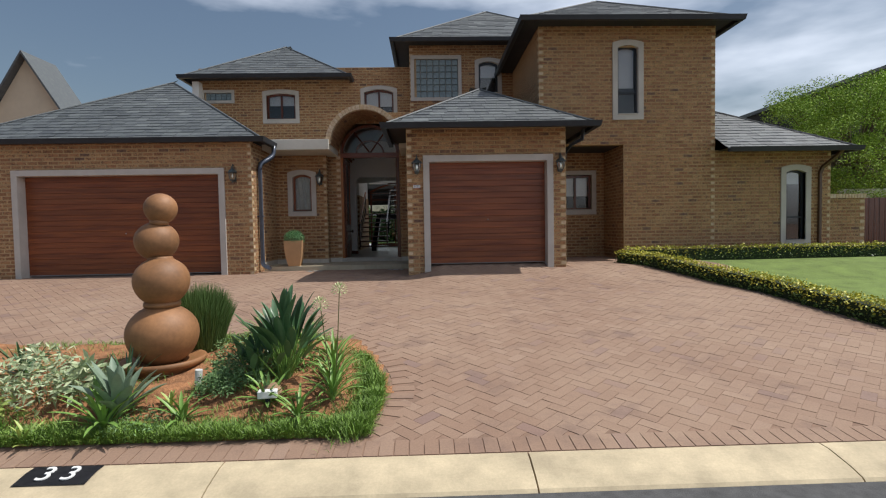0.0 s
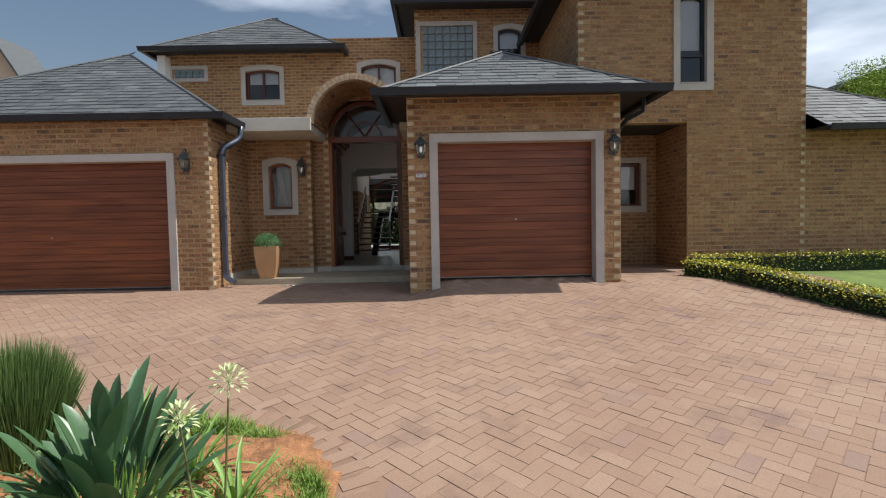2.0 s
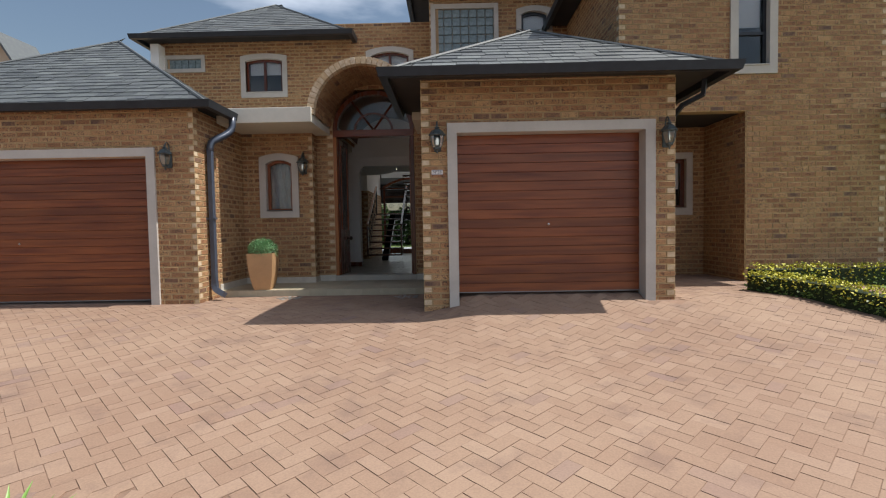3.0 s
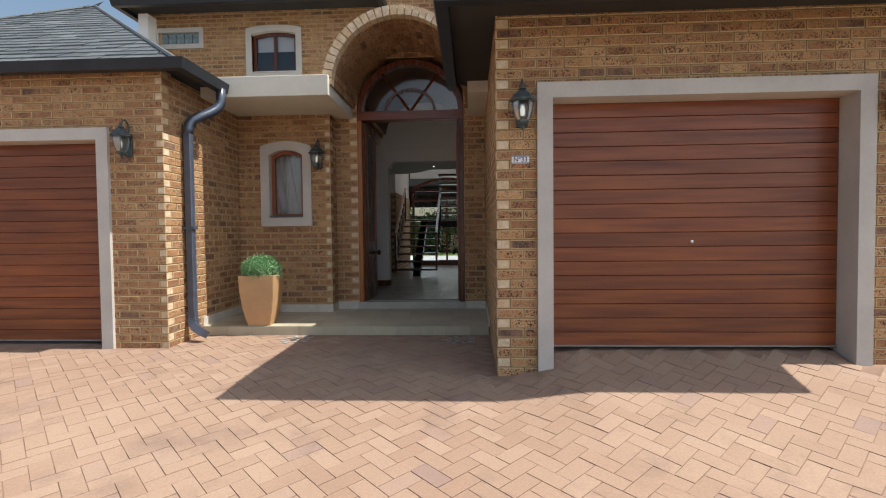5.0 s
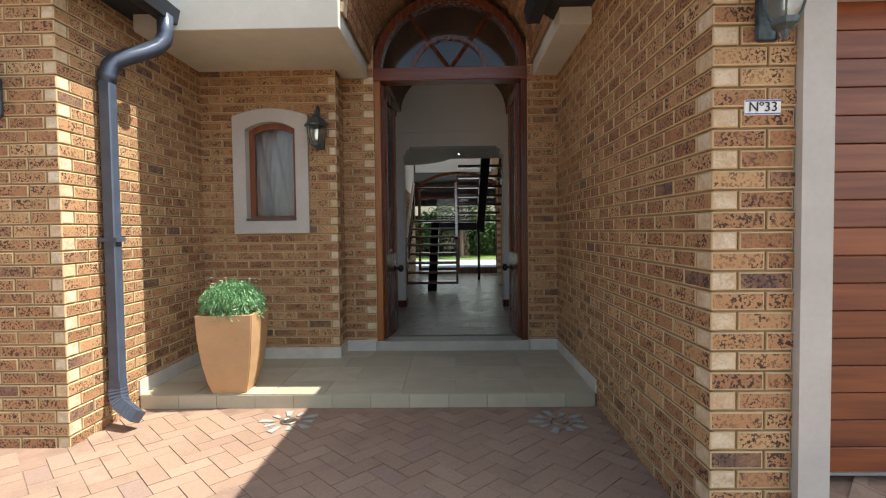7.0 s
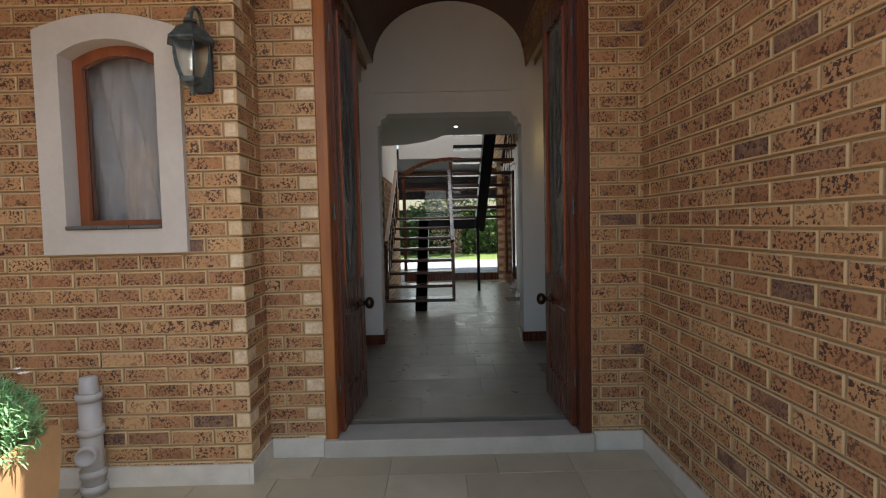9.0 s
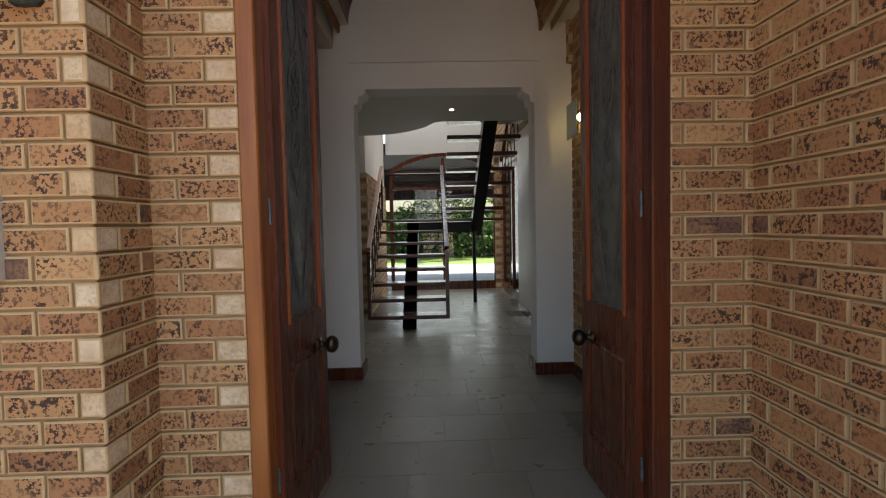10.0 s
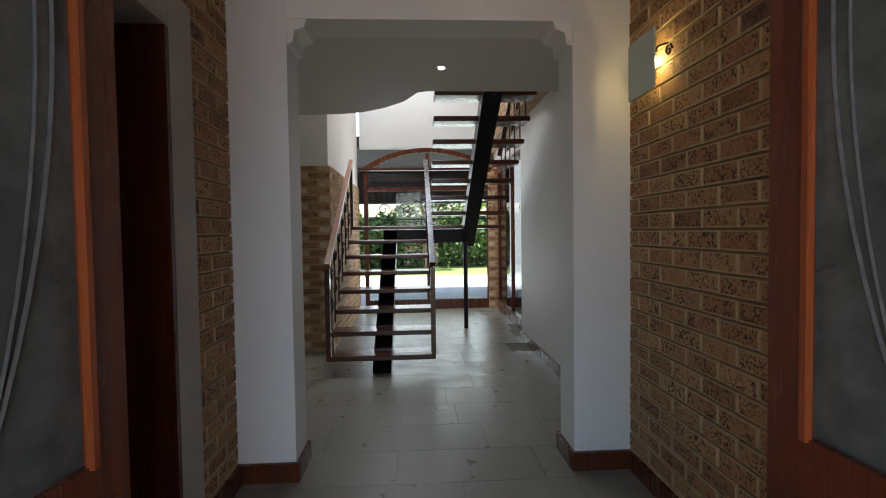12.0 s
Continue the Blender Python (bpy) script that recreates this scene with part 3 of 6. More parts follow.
# vault lining bricks and the ring of upright bricks
bm = bmesh.new()
n = 30
for k in range(n):
    a0, a1 = math.pi * (k + 0.07) / n, math.pi * (k + 0.93) / n
    r0, r1 = VR - 0.002, VR + 0.115
    q = [(VC - math.cos(a) * r, VZ + math.sin(a) * r) for a, r in ((a0, r0), (a1, r0), (a1, r1), (a0, r1))]
    f = [bm.verts.new((x, 9.90, z)) for x, z in q]
    b = [bm.verts.new((x, 10.02, z)) for x, z in q]
    bm.faces.new(f)
    bm.faces.new(b[::-1])
    for j in range(4):
        bm.faces.new((f[j], f[(j + 1) % 4], b[(j + 1) % 4], b[j]))
bmesh.ops.recalc_face_normals(bm, faces=bm.faces[:])
part("arch_bricks", bm, PALE_I, vt, "pale bricks on edge round the arch")
bm = bmesh.new()
rows_y = 16
for k in range(30):
    a0, a1 = math.pi * (k + 0.06) / 30, math.pi * (k + 0.94) / 30
    y = 10.04 - (0.116 if k % 2 else 0)
    while y < 13.9:
        ya, yb_ = max(y, 10.04), min(y + 0.222, 13.9)
        if yb_ - ya > 0.03:
            p = [(VC - math.cos(a) * (VR - 0.009), VZ + math.sin(a) * (VR - 0.009)) for a in (a0, a1)]
            o = [(VC - math.cos(a) * (VR + 0.01), VZ + math.sin(a) * (VR + 0.01)) for a in (a0, a1)]
            v = [bm.verts.new((x, yy, z)) for yy in (ya, yb_) for x, z in p + o[::-1]]
            bm.faces.new((v[0], v[1], v[5], v[4]))
            bm.faces.new((v[0], v[4], v[7], v[3]))
            bm.faces.new((v[1], v[2], v[6], v[5]))
            bm.faces.new((v[0], v[3], v[2], v[1]))
            bm.faces.new((v[4], v[5], v[6], v[7]))
        y += 0.233
bmesh.ops.recalc_face_normals(bm, faces=bm.faces[:])
tagged(part("bricks", bm, BRICK_I, vt), kind="stuff")


# ---- openings ----
def garage_door(name, x0, x1, y, z0, z1, slats, label):
    root = thing(name, ((x0 + x1) / 2, y, z0))
    tagged(root, label, "garage door")
    w, hgt = x1 - x0, z1 - z0
    part("panel_back", boxes((-w / 2, 0.03, 0, w / 2, 0.05, hgt)), GARAGE, root)
    sh = hgt / slats
    for k in range(slats):
        b = boxes((-w / 2 + 0.003, 0, k * sh + 0.002, w / 2 - 0.003, 0.03, (k + 1) * sh - 0.002))
        part("slat", bev(b, 0.003), GARAGE, root)
    part("lock", lathe([(0, 0), (0.014, 0), (0.014, 0.012), (0, 0.014)], 10), plain("chrome", (0.6, 0.6, 0.6), 0.25, 1.0), root).matrix_basis = pose(0, -0.002, 0.93, 90, 0, 0)
    part("bottom_seal", boxes((-w / 2, -0.012, 0.0, w / 2, 0.0, 0.012)), plain("grey_rubber", (0.25, 0.25, 0.24), 0.7), root, "grey rubber bottom seal")
    return root


def door_surround(name, x0, x1, y, z0, z1, band, label):
    bm = boxes((x0 - band, y - 0.055, z0, x0, y + 0.22, z1 + band), (x1, y - 0.055, z0, x1 + band, y + 0.22, z1 + band), (x0, y - 0.055, z1, x1, y + 0.22, z1 + band))
    return tagged(obj(name, bm, PLASTER), label, "door surround", kind="structure")


garage_door("garage_door", 2.15, 4.63, 8.23, 0.0, 2.155, 17, "varnished red-brown timber slatted single garage door, closed")
door_surround("surround_single_garage", 2.15, 4.63, 8.05, -0.4, 2.155, 0.13, "smooth grey plaster surround of the single garage door")
garage_door("garage_door", -7.04, -2.61, 9.23, -0.17, 2.08, 18, "varnished red-brown timber slatted double garage door, closed")
door_surround("surround_double_garage", -7.04, -2.61, 9.05, -0.4, 2.08, 0.13, "smooth grey plaster surround of the double garage door")


def window(name, x0, x1, z0, z1, y, band=0.11, rise=0.07, sash=0.05, mull=0, transom=None, back="cloth", depth=0.12, label="", frame_mat=None, blind=0.0):
    """Outer plaster surround x0..x1, z0..z1 on a face at y; timber frame and glass in the reveal."""
    frame_mat = frame_mat or MAHOG
    root = thing(name, ((x0 + x1) / 2, y, z0))
    tagged(root, label, "window", kind="structure")
    w, hh = (x1 - x0) / 2, z1 - z0
    io = arched(-w + band, w - band, band, hh - band, rise)
    part("surround", ring_solid(arched(-w, w, 0, hh, rise), io, -0.045, depth), PLASTER, root, "grey plaster surround")
    fi = arched(-w + band + sash, w - band - sash, band + sash, hh - band - sash, rise * 0.8)
    part("window_frame", ring_solid(io, fi, depth - 0.06, depth - 0.005), frame_mat, root, "varnished timber frame")
    g = plate(fi, depth - 0.035, depth - 0.029)
    part("pane", g, GLASS, root)
    iw, iz0, iz1 = w - band - sash, band + sash, hh - band - sash
    if mull:
        part("mullion", boxes((-0.03, depth - 0.065, iz0, 0.03, depth - 0.012, iz1 - 0.005)), frame_mat, root)
    if transom:
        part("transom", boxes((-iw, depth - 0.065, transom - 0.025, iw, depth - 0.012, transom + 0.025)), frame_mat, root)
    pieces = 3 if back == "cloth" else 1
    for k in range(pieces):
        a, b = (-w + band) + (2 * (w - band)) * k / pieces, (-w + band) + (2 * (w - band)) * (k + 1) / pieces
        part("window_sill", bev(boxes((a + 0.001, -0.062, band + 0.002, b - 0.003, depth - 0.06, band + 0.022)), 0.003), DKSLATE if back == "cloth" else PLASTER, root, "slate sill")
    if back == "cloth":
        bm = bmesh.new()
        nu, nv = 48, 16
        rows = []
        for m in range(nv + 1):
            v = m / nv
            row = []
            for k in range(nu + 1):
                u = k / nu
                fold = 0.026 * math.sin(20 * u + 7.5 * v) + 0.014 * math.sin(37 * u + 12 * v + 1) + 0.008 * math.sin(61 * u - 9 * v)
                row.append(bm.verts.new((-iw - 0.05 + (2 * iw + 0.1) * u, depth + 0.07 + fold, iz0 - 0.05 + (iz1 - iz0 + 0.13) * v)))
            rows.append(row)
        for a, b in zip(rows, rows[1:]):
            for k in range(nu):
                bm.faces.new((a[k], a[k + 1], b[k + 1], b[k]))
        bmesh.ops.solidify(bm, geom=bm.faces[:], thickness=0.003)
        part("curtain", bm, CLOTH, root, "pale grey net curtain", True)
    if blind:
        part("blind", boxes((-iw, depth + 0.04, iz1 - blind, iw, depth + 0.05, iz1 + 0.05)), BLIND, root, "white roller blind")
    # dark sheet added behind the pane; its colour stands in for the room's shade
    part("room_shade", boxes((-iw - 0.5, depth + 0.5, iz0 - 0.5, iw + 0.5, depth + 0.52, iz1 + 0.5)), plain("unlit_room_dark", (0.06, 0.06, 0.07), 0.9), root, "dark sheet standing in for the unlit room behind the pane")
    return root


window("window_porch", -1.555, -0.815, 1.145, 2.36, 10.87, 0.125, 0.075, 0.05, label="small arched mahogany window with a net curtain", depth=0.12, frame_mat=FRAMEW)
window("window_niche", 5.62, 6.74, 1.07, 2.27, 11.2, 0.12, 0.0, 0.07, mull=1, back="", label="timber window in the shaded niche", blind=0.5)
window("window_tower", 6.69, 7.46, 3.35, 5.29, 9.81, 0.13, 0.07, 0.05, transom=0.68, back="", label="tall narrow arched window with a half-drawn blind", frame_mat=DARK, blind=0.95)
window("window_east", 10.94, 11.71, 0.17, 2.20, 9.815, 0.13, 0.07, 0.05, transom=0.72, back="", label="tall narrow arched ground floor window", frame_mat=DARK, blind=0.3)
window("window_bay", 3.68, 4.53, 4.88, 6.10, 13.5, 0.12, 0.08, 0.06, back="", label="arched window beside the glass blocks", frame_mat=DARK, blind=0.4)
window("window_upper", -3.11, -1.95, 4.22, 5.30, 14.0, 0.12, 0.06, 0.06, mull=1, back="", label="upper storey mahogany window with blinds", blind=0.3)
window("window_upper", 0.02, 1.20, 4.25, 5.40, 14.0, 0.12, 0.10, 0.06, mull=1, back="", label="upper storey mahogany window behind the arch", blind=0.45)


def glass_blocks(name, x0, x1, z0, z1, y, nx, nz, band, label):
    root = thing(name, ((x0 + x1) / 2, y, z0))
    tagged(root, label, "window", kind="structure")
    w, hh = (x1 - x0) / 2, z1 - z0
    o, i = arched(-w, w, 0, hh, 0), arched(-w + band, w - band, band, hh - band, 0)
    part("surround", ring_solid(o, i, -0.045, 0.12), PLASTER, root)
    part("grout", boxes((-w + band, 0.05, band, w - band, 0.10, hh - band)), PLASTER, root)
    bw, bh = (2 * w - 2 * band) / nx, (hh - 2 * band) / nz
    gm = bpy.data.materials.get("glass_block") or plain("glass_block", (0.20, 0.26, 0.28), 0.12, 0, 0.35, 14, 0.8, 25, 0.01)
    first = None
    for a in range(nx):
        for b in range(nz):
            if first is None:
                bm = boxes((-bw / 2 + 0.006, 0, -bh / 2 + 0.006, bw / 2 - 0.006, 0.05, bh / 2 - 0.006))
                first = part("glass_block", bev(bm, 0.012), gm, root)
                ob = first
            else:
                ob = new("glass_block", first.data)
                ob.parent = root
            ob.location = (-w + band + (a + 0.5) * bw, 0.01, band + (b + 0.5) * bh)
    return root


glass_blocks("window_glass_blocks", 1.66, 3.26, 4.77, 6.18, 13.5, 7, 6, 0.11, "grey glass block window in a plaster surround")
glass_blocks("window_glass_blocks", -5.04, -4.00, 4.88, 5.30, 14.0, 5, 1, 0.09, "narrow strip window of glass blocks")

# ---- entrance doors ----
fr = thing("door_frame", (0.575, 11.18, 0))
tagged(fr, "tall mahogany door frame with a round fanlight over open double doors", "door frame", kind="structure")
DW = 0.79
# the left jamb's bounced sunlight is in its lighter timber colour
part("jamb", bev(boxes((-DW, -0.02, -0.05, -DW + 0.07, 0.16, 2.70)), 0.006), OAK, fr, "orange varnished jamb, lightened for the sun bounce on it")
part("jamb", bev(boxes((DW - 0.07, -0.02, -0.05, DW, 0.16, 2.70)), 0.006), MAHOG, fr)
part("transom", bev(boxes((-DW, -0.03, 2.70, DW, 0.16, 2.83)), 0.006), MAHOGX, fr)


def arc_ring(r0, r1, zc, y0, y1, n=24, a0=0.0, a1=math.pi, squash=1.0):
    o = [(-math.cos(a0 + (a1 - a0) * k / n) * r1, zc + squash * math.sin(a0 + (a1 - a0) * k / n) * r1) for k in range(n + 1)]
    i = [(-math.cos(a0 + (a1 - a0) * k / n) * r0, zc + squash * math.sin(a0 + (a1 - a0) * k / n) * r0) for k in range(n + 1)]
    return ring_strip(o, i, y0, y1)


def ring_strip(o, i, y0, y1):
    bm = bmesh.new()
    rows = [[bm.verts.new((x, y, z)) for x, z in pts] for pts in (o, i) for y in (y0, y1)]
    for k in range(len(o) - 1):
        bm.faces.new((rows[0][k], rows[2][k], rows[2][k + 1], rows[0][k + 1]))
        bm.faces.new((rows[1][k], rows[1][k + 1], rows[3][k + 1], rows[3][k]))
        bm.faces.new((rows[0][k], rows[0][k + 1], rows[1][k + 1], rows[1][k]))
        bm.faces.new((rows[2][k], rows[3][k], rows[3][k + 1], rows[2][k + 1]))
    for k in (0, -1):
        bm.faces.new((rows[0][k], rows[1][k], rows[3][k], rows[2][k]))
    bmesh.ops.recalc_face_normals(bm, faces=bm.faces[:])
    return bm


part("arch_frame", arc_ring(0.71, 0.79, 2.83, -0.02, 0.14, squash=0.95), MAHOG, fr)
part("fanlight_rail", arc_ring(0.345, 0.385, 2.83, 0.02, 0.09, squash=0.88), MAHOG, fr)
for a in (0.96, math.pi - 0.96):
    c, s_ = math.cos(a), math.sin(a)
    part("fanlight_bar", tube([(-c * 0.02, 0.05, 2.83 + s_ * 0.02), (-c * 0.72, 0.05, 2.83 + s_ * 0.68)], 0.02, 4), MAHOG, fr)
g = arc_ring(0.001, 0.72, 2.83, 0.055, 0.061, squash=0.94)
part("pane", g, GLASS, fr)
part("threshold", bev(boxes((-0.80, -0.05, -0.11, 0.80, 0.2, 0.0)), 0.006), plain("threshold_stone", (0.40, 0.38, 0.33), 0.5, 0, 0.12, 5), fr, "pale stone threshold")


LEAD = plain("lead_came", (0.09, 0.09, 0.088), 0.6, 0.2, 0.3, 30)


def wavy_glass():
    a = Mat("wavy_grey_glass", 0.18)
    a.p.inputs["Transmission Weight"].default_value = 0.15
    a.coords("Object", (1, 1, 1))
    n = a.noise(9, 3)
    a.color(a.ramp(n, [(0.3, (0.075, 0.088, 0.083)), (0.7, (0.15, 0.172, 0.165))]))
    a.bump(a.noise(38, 3), 0.5, 0.006)
    return a.m


LEAFGLASS = wavy_glass()


def door_leaf(side):
    """A glazed leaf that stands open inwards. side: -1 left, 1 right."""
    root = thing("entrance_door", (0.575 + side * (DW - 0.075), 11.25, 0.0), radians(90 + side * (4 if side < 0 else 2)))
    tagged(root, "mahogany door leaf with leaded glass, standing open inwards, brown knob", "door")
    w, t, hgt = 0.64, 0.022, 2.68
    s = 1
    b = boxes((0, -t, 0.01, 0.10, t, hgt), (w - 0.10, -t, 0.01, w, t, hgt), (0.10, -t, 0.01, w - 0.10, t, 0.22), (0.10, -t, hgt - 0.12, w - 0.10, t, hgt), (0.10, -t, 0.74, w - 0.10, t, 0.90), (0.10, -0.012, 0.22, w - 0.10, 0.012, 0.74))
    part("leaf", b, MAHOG, root)
    part("panel", bev(boxes((0.13, -0.02, 0.26, w - 0.13, 0.02, 0.70)), 0.008), MAHOG, root)
    part("pane", boxes((0.10, -0.004, 0.90, w - 0.10, 0.004, hgt - 0.12)), LEAFGLASS, root, "grey-green patterned glass")
    lead = bmesh.new()
    mid, zl, zh = w / 2, 0.96, hgt - 0.18
    for yy in (-0.006, 0.006):
        for sg in (-1, 1):
            for amp, r in ((0.185, 0.0045), (0.150, 0.0035)):
                tube([(mid + sg * amp * math.sin(math.pi * min(1, 0.02 + j / 18)) ** 0.8, yy, zl + (zh - zl) * j / 18) for j in range(19)], r, 4, lead)
            tube([(mid + sg * 0.07 * math.sin(math.pi * 3 * j / 30) * (0.6 + 0.4 * math.sin(math.pi * j / 30)), yy, 1.42 + 0.95 * j / 30) for j in range(31)], 0.005, 4, lead)
            tube([(mid + sg * 0.035 * math.sin(math.pi * 6 * j / 30), yy, 1.55 + 0.55 * j / 30) for j in range(31)], 0.004, 4, lead)
        for zz in (1.22, 1.72, 2.2):
            tube([(0.10, yy, zz), (mid - 0.17, yy, zz + 0.02)], 0.003, 4, lead)
            tube([(w - 0.10, yy, zz), (mid + 0.17, yy, zz + 0.02)], 0.003, 4, lead)
    part("leading", lead, LEAD, root)
    bead = bmesh.new()
    for yy in (-0.024, 0.024):
        for q in ((0.095, 0.895, 0.11, hgt - 0.115), (w - 0.11, 0.895, w - 0.095, hgt - 0.115)):
            box(bead, q[0], yy - 0.008, q[1], q[2], yy + 0.008, q[3])
    part("glazing_bead", bead, BEAD, root)
    for sg in (-1, 1):
        kn = lathe([(0.034, 0), (0.034, 0.006), (0.015, 0.012), (0.015, 0.034), (0.032, 0.042), (0.041, 0.056), (0.042, 0.070), (0.034, 0.086), (0.018, 0.094), (0, 0.096)], 20)
        part("knob", kn, plain("bronze", (0.05, 0.035, 0.025), 0.3, 0.8), root, "dark bronze knob", True).matrix_basis = pose(w - 0.14, sg * t, 0.72, -90 * sg, 0, 0)
    for zz in (0.25, 1.3, 2.35):
        part("hinge", tube([(0.0, 0.0, zz), (0.0, 0.0, zz + 0.10)], 0.007, 8), LAMPMETAL, root)
    return root


door_leaf(-1)
door_leaf(1)

# ---- interior shell ----
def slab(name, label, cat, mat, *bs):
    return tagged(obj(name, boxes(*bs), mat), label, cat, kind="structure")


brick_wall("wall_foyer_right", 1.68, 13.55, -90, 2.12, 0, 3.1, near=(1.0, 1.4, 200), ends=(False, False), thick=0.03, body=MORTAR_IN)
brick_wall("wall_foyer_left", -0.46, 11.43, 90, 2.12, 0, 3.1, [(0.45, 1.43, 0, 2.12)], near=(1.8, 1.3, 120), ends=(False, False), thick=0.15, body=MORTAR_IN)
slab("door_surround_foyer", "grey plaster surround of an inner doorway", "door surround", PLASTER, (-0.66, 12.863, 0, -0.42, 13.06, 2.25), (-0.66, 11.88, 2.10, -0.42, 12.86, 2.25))
slab("door_lining_foyer", "dark mahogany lining of the inner doorway", "door lining", MAHOG, (-0.66, 11.75, 0, -0.43, 11.88, 2.10), (-0.655, 12.83, 0, -0.418, 12.86, 2.098))
slab("side_door", "closed dark mahogany inner door", "door", MAHOG, (-0.70, 11.85, 0, -0.66, 12.9, 2.22))
# columns and beam
slab("column", "white painted column at the hall opening", "column", WHITE, (-0.46, 13.55, 0, -0.145, 13.81, 3.9))
slab("column", "white painted column at the hall opening", "column", WHITE, (1.355, 13.55, 0, 1.70, 13.81, 3.9))
slab("lintel", "white plastered beam over the hall opening", "beam", WHITE, (-0.145, 13.555, 2.42, 1.355, 13.81, 3.9))
slab("moulding", "thin white moulding along the beam", "moulding", WHITE, (-0.18, 13.53, 2.63, 1.39, 13.552, 2.66))
for x, sx in ((-0.145, 1), (1.355, -1)):
    bm = plate([(x, 2.42), (x, 2.29), (x + sx * 0.03, 2.30), (x + sx * 0.04, 2.36), (x + sx * 0.09, 2.38), (x + sx * 0.10, 2.42)], 13.56, 13.80)
    tagged(obj("corbel", bm, WHITE), "small moulded white corbel", "corbel", kind="structure")
# the dark red-brown puts the shade on this brick vault into its colour
vault("foyer_vault", 0.615, 0.785, 2.94, 11.43, 13.55, 0.05, plain("vault_shaded_brick", (0.09, 0.03, 0.015), 0.5, 0, 0.2, 5), label="brick barrel ceiling of the foyer, its shade coloured dark red-brown", squash=0.78)
slab("foyer_ceiling_edge", "cream ceiling strip beside the vault", "ceiling", CREAM, (-0.62, 11.43, 2.94, -0.17, 13.55, 3.06), (1.40, 11.43, 2.94, 1.72, 13.55, 3.06))
# skirtings
slab("baseboard", "dark mahogany skirting board", "skirting", MAHOG, (-0.44, 13.06, 0, -0.42, 13.525, 0.10), (-0.46, 13.525, 0, -0.125, 13.548, 0.10), (-0.143, 13.55, 0, -0.123, 13.83, 0.10), (1.335, 13.525, 0, 1.66, 13.548, 0.10), (1.333, 13.55, 0, 1.353, 13.83, 0.10), (1.65, 11.43, 0, 1.668, 13.525, 0.10), (1.76, 13.83, 0, 1.778, 16.9, 0.10))
# hall walls
slab("wall_hall_right", "white painted hall wall", "wall", WHITE, (1.78, 13.56, 0, 1.94, 16.9, 5.5), (1.84, 16.9, 2.35, 2.2, 19.6, 5.5))
slab("wall_hall_left", "white painted hall wall", "wall", WHITE, (-5.2, 13.7, 0, -5.0, 20, 5.5), (-5.0, 13.70, 0, -0.475, 13.84, 2.6))
slab("wall_hall_back", "white upper wall of the stair hall", "wall", WHITE, (-0.40, 19.45, 2.72, 2.2, 19.6, 5.5), (-5.2, 19.45, 0, -0.75, 19.6, 5.5))
slab("ceiling_upper", "white ceiling of the stair hall", "ceiling", CEIL, (-5.2, 14.15, 5.3, 2.2, 16.6, 5.42), (-5.2, 18.9, 5.3, 2.2, 20.1, 5.42), (-5.2, 16.6, 5.3, -1.9, 18.9, 5.42), (1.1, 16.6, 5.3, 2.2, 18.9, 5.42))
bm = bmesh.new()
edge = [(1.78, 14.91), (0.62, 14.91), (0.54, 14.95), (0.43, 15.22), (0.25, 15.45), (0.03, 15.62), (-0.19, 15.69), (-0.51, 15.72), (-1.7, 15.74), (-5.0, 15.74), (-5.0, 13.81), (1.78, 13.81)]
a = [bm.verts.new((x, y, 2.42)) for x, y in edge]
b = [bm.verts.new((x, y, 2.72)) for x, y in edge]
bm.faces.new(a)
bm.faces.new(b[::-1])
for k in range(len(a)):
    bm.faces.new((a[k], b[k], b[(k + 1) % len(a)], a[(k + 1) % len(a)]))
bmesh.ops.recalc_face_normals(bm, faces=bm.faces[:])
tagged(obj("ceiling_hall", bm, CEIL), "pale plaster ceiling with a curved edge at the stair void", "ceiling", kind="structure")
brick_wall("pier_hall_left", -0.76, 16.53, 0, 0.32, 0, 2.05, ends=(True, True), thick=2.9)
brick_wall("pier_hall_side", -0.43, 16.53, 90, 2.9, 0, 2.05, ends=(True, False), thick=0.01)
slab("wall_over_pier", "white wall above the brick pier", "wall", WHITE, (-0.76, 16.53, 2.052, -0.44, 19.44, 5.3))
brick_wall("wall_garden_right", 1.76, 19.4, 0, 0.2, 0, 2.72, ends=(True, False), thick=0.2)
side = thing("window_side", (1.90, 18.05, 0))
tagged(side, "mahogany framed glazed side door to the garden", "window", kind="structure")
part("window_frame", boxes((-0.03, -1.15, 0, 0.03, -1.07, 2.35), (-0.03, 1.07, 0, 0.03, 1.15, 2.35), (-0.03, -1.07, 0, 0.03, 1.07, 0.16), (-0.03, -1.07, 2.25, 0.03, 1.07, 2.35), (-0.03, -0.04, 0.16, 0.03, 0.04, 2.25)), MAHOG, side)
part("pane", boxes((-0.003, -1.07, 0.16, 0.003, 1.07, 2.25)), GLASS, side)

# tiles of the hall floor
slab("floor_hall", "bed of the tiled hall floor", "floor", plain("grout_bed", (0.2, 0.18, 0.14), 0.8), (-5.1, 11.45, -0.3, 2.1, 19.6, -0.006))

# ---- stair ----
stair = thing("staircase", (0.2, 15.5, 0))
tagged(stair, "open mahogany staircase on a black steel spine, with scrolled iron rails", "staircase")
R, T = 0.172, 0.28
for k in range(7):
    y, z = k * T, R * (k + 1) + 0.01
    part("tread", bev(boxes((-0.52, y - 0.02, z - 0.045, 0.48, y + 0.26, z)), 0.008), TREAD, stair)
part("landing", bev(boxes((-0.52, 7 * T, 1.345, 1.47, 7 * T + 1.0, 1.39)), 0.008), TREAD, stair, "mahogany landing")
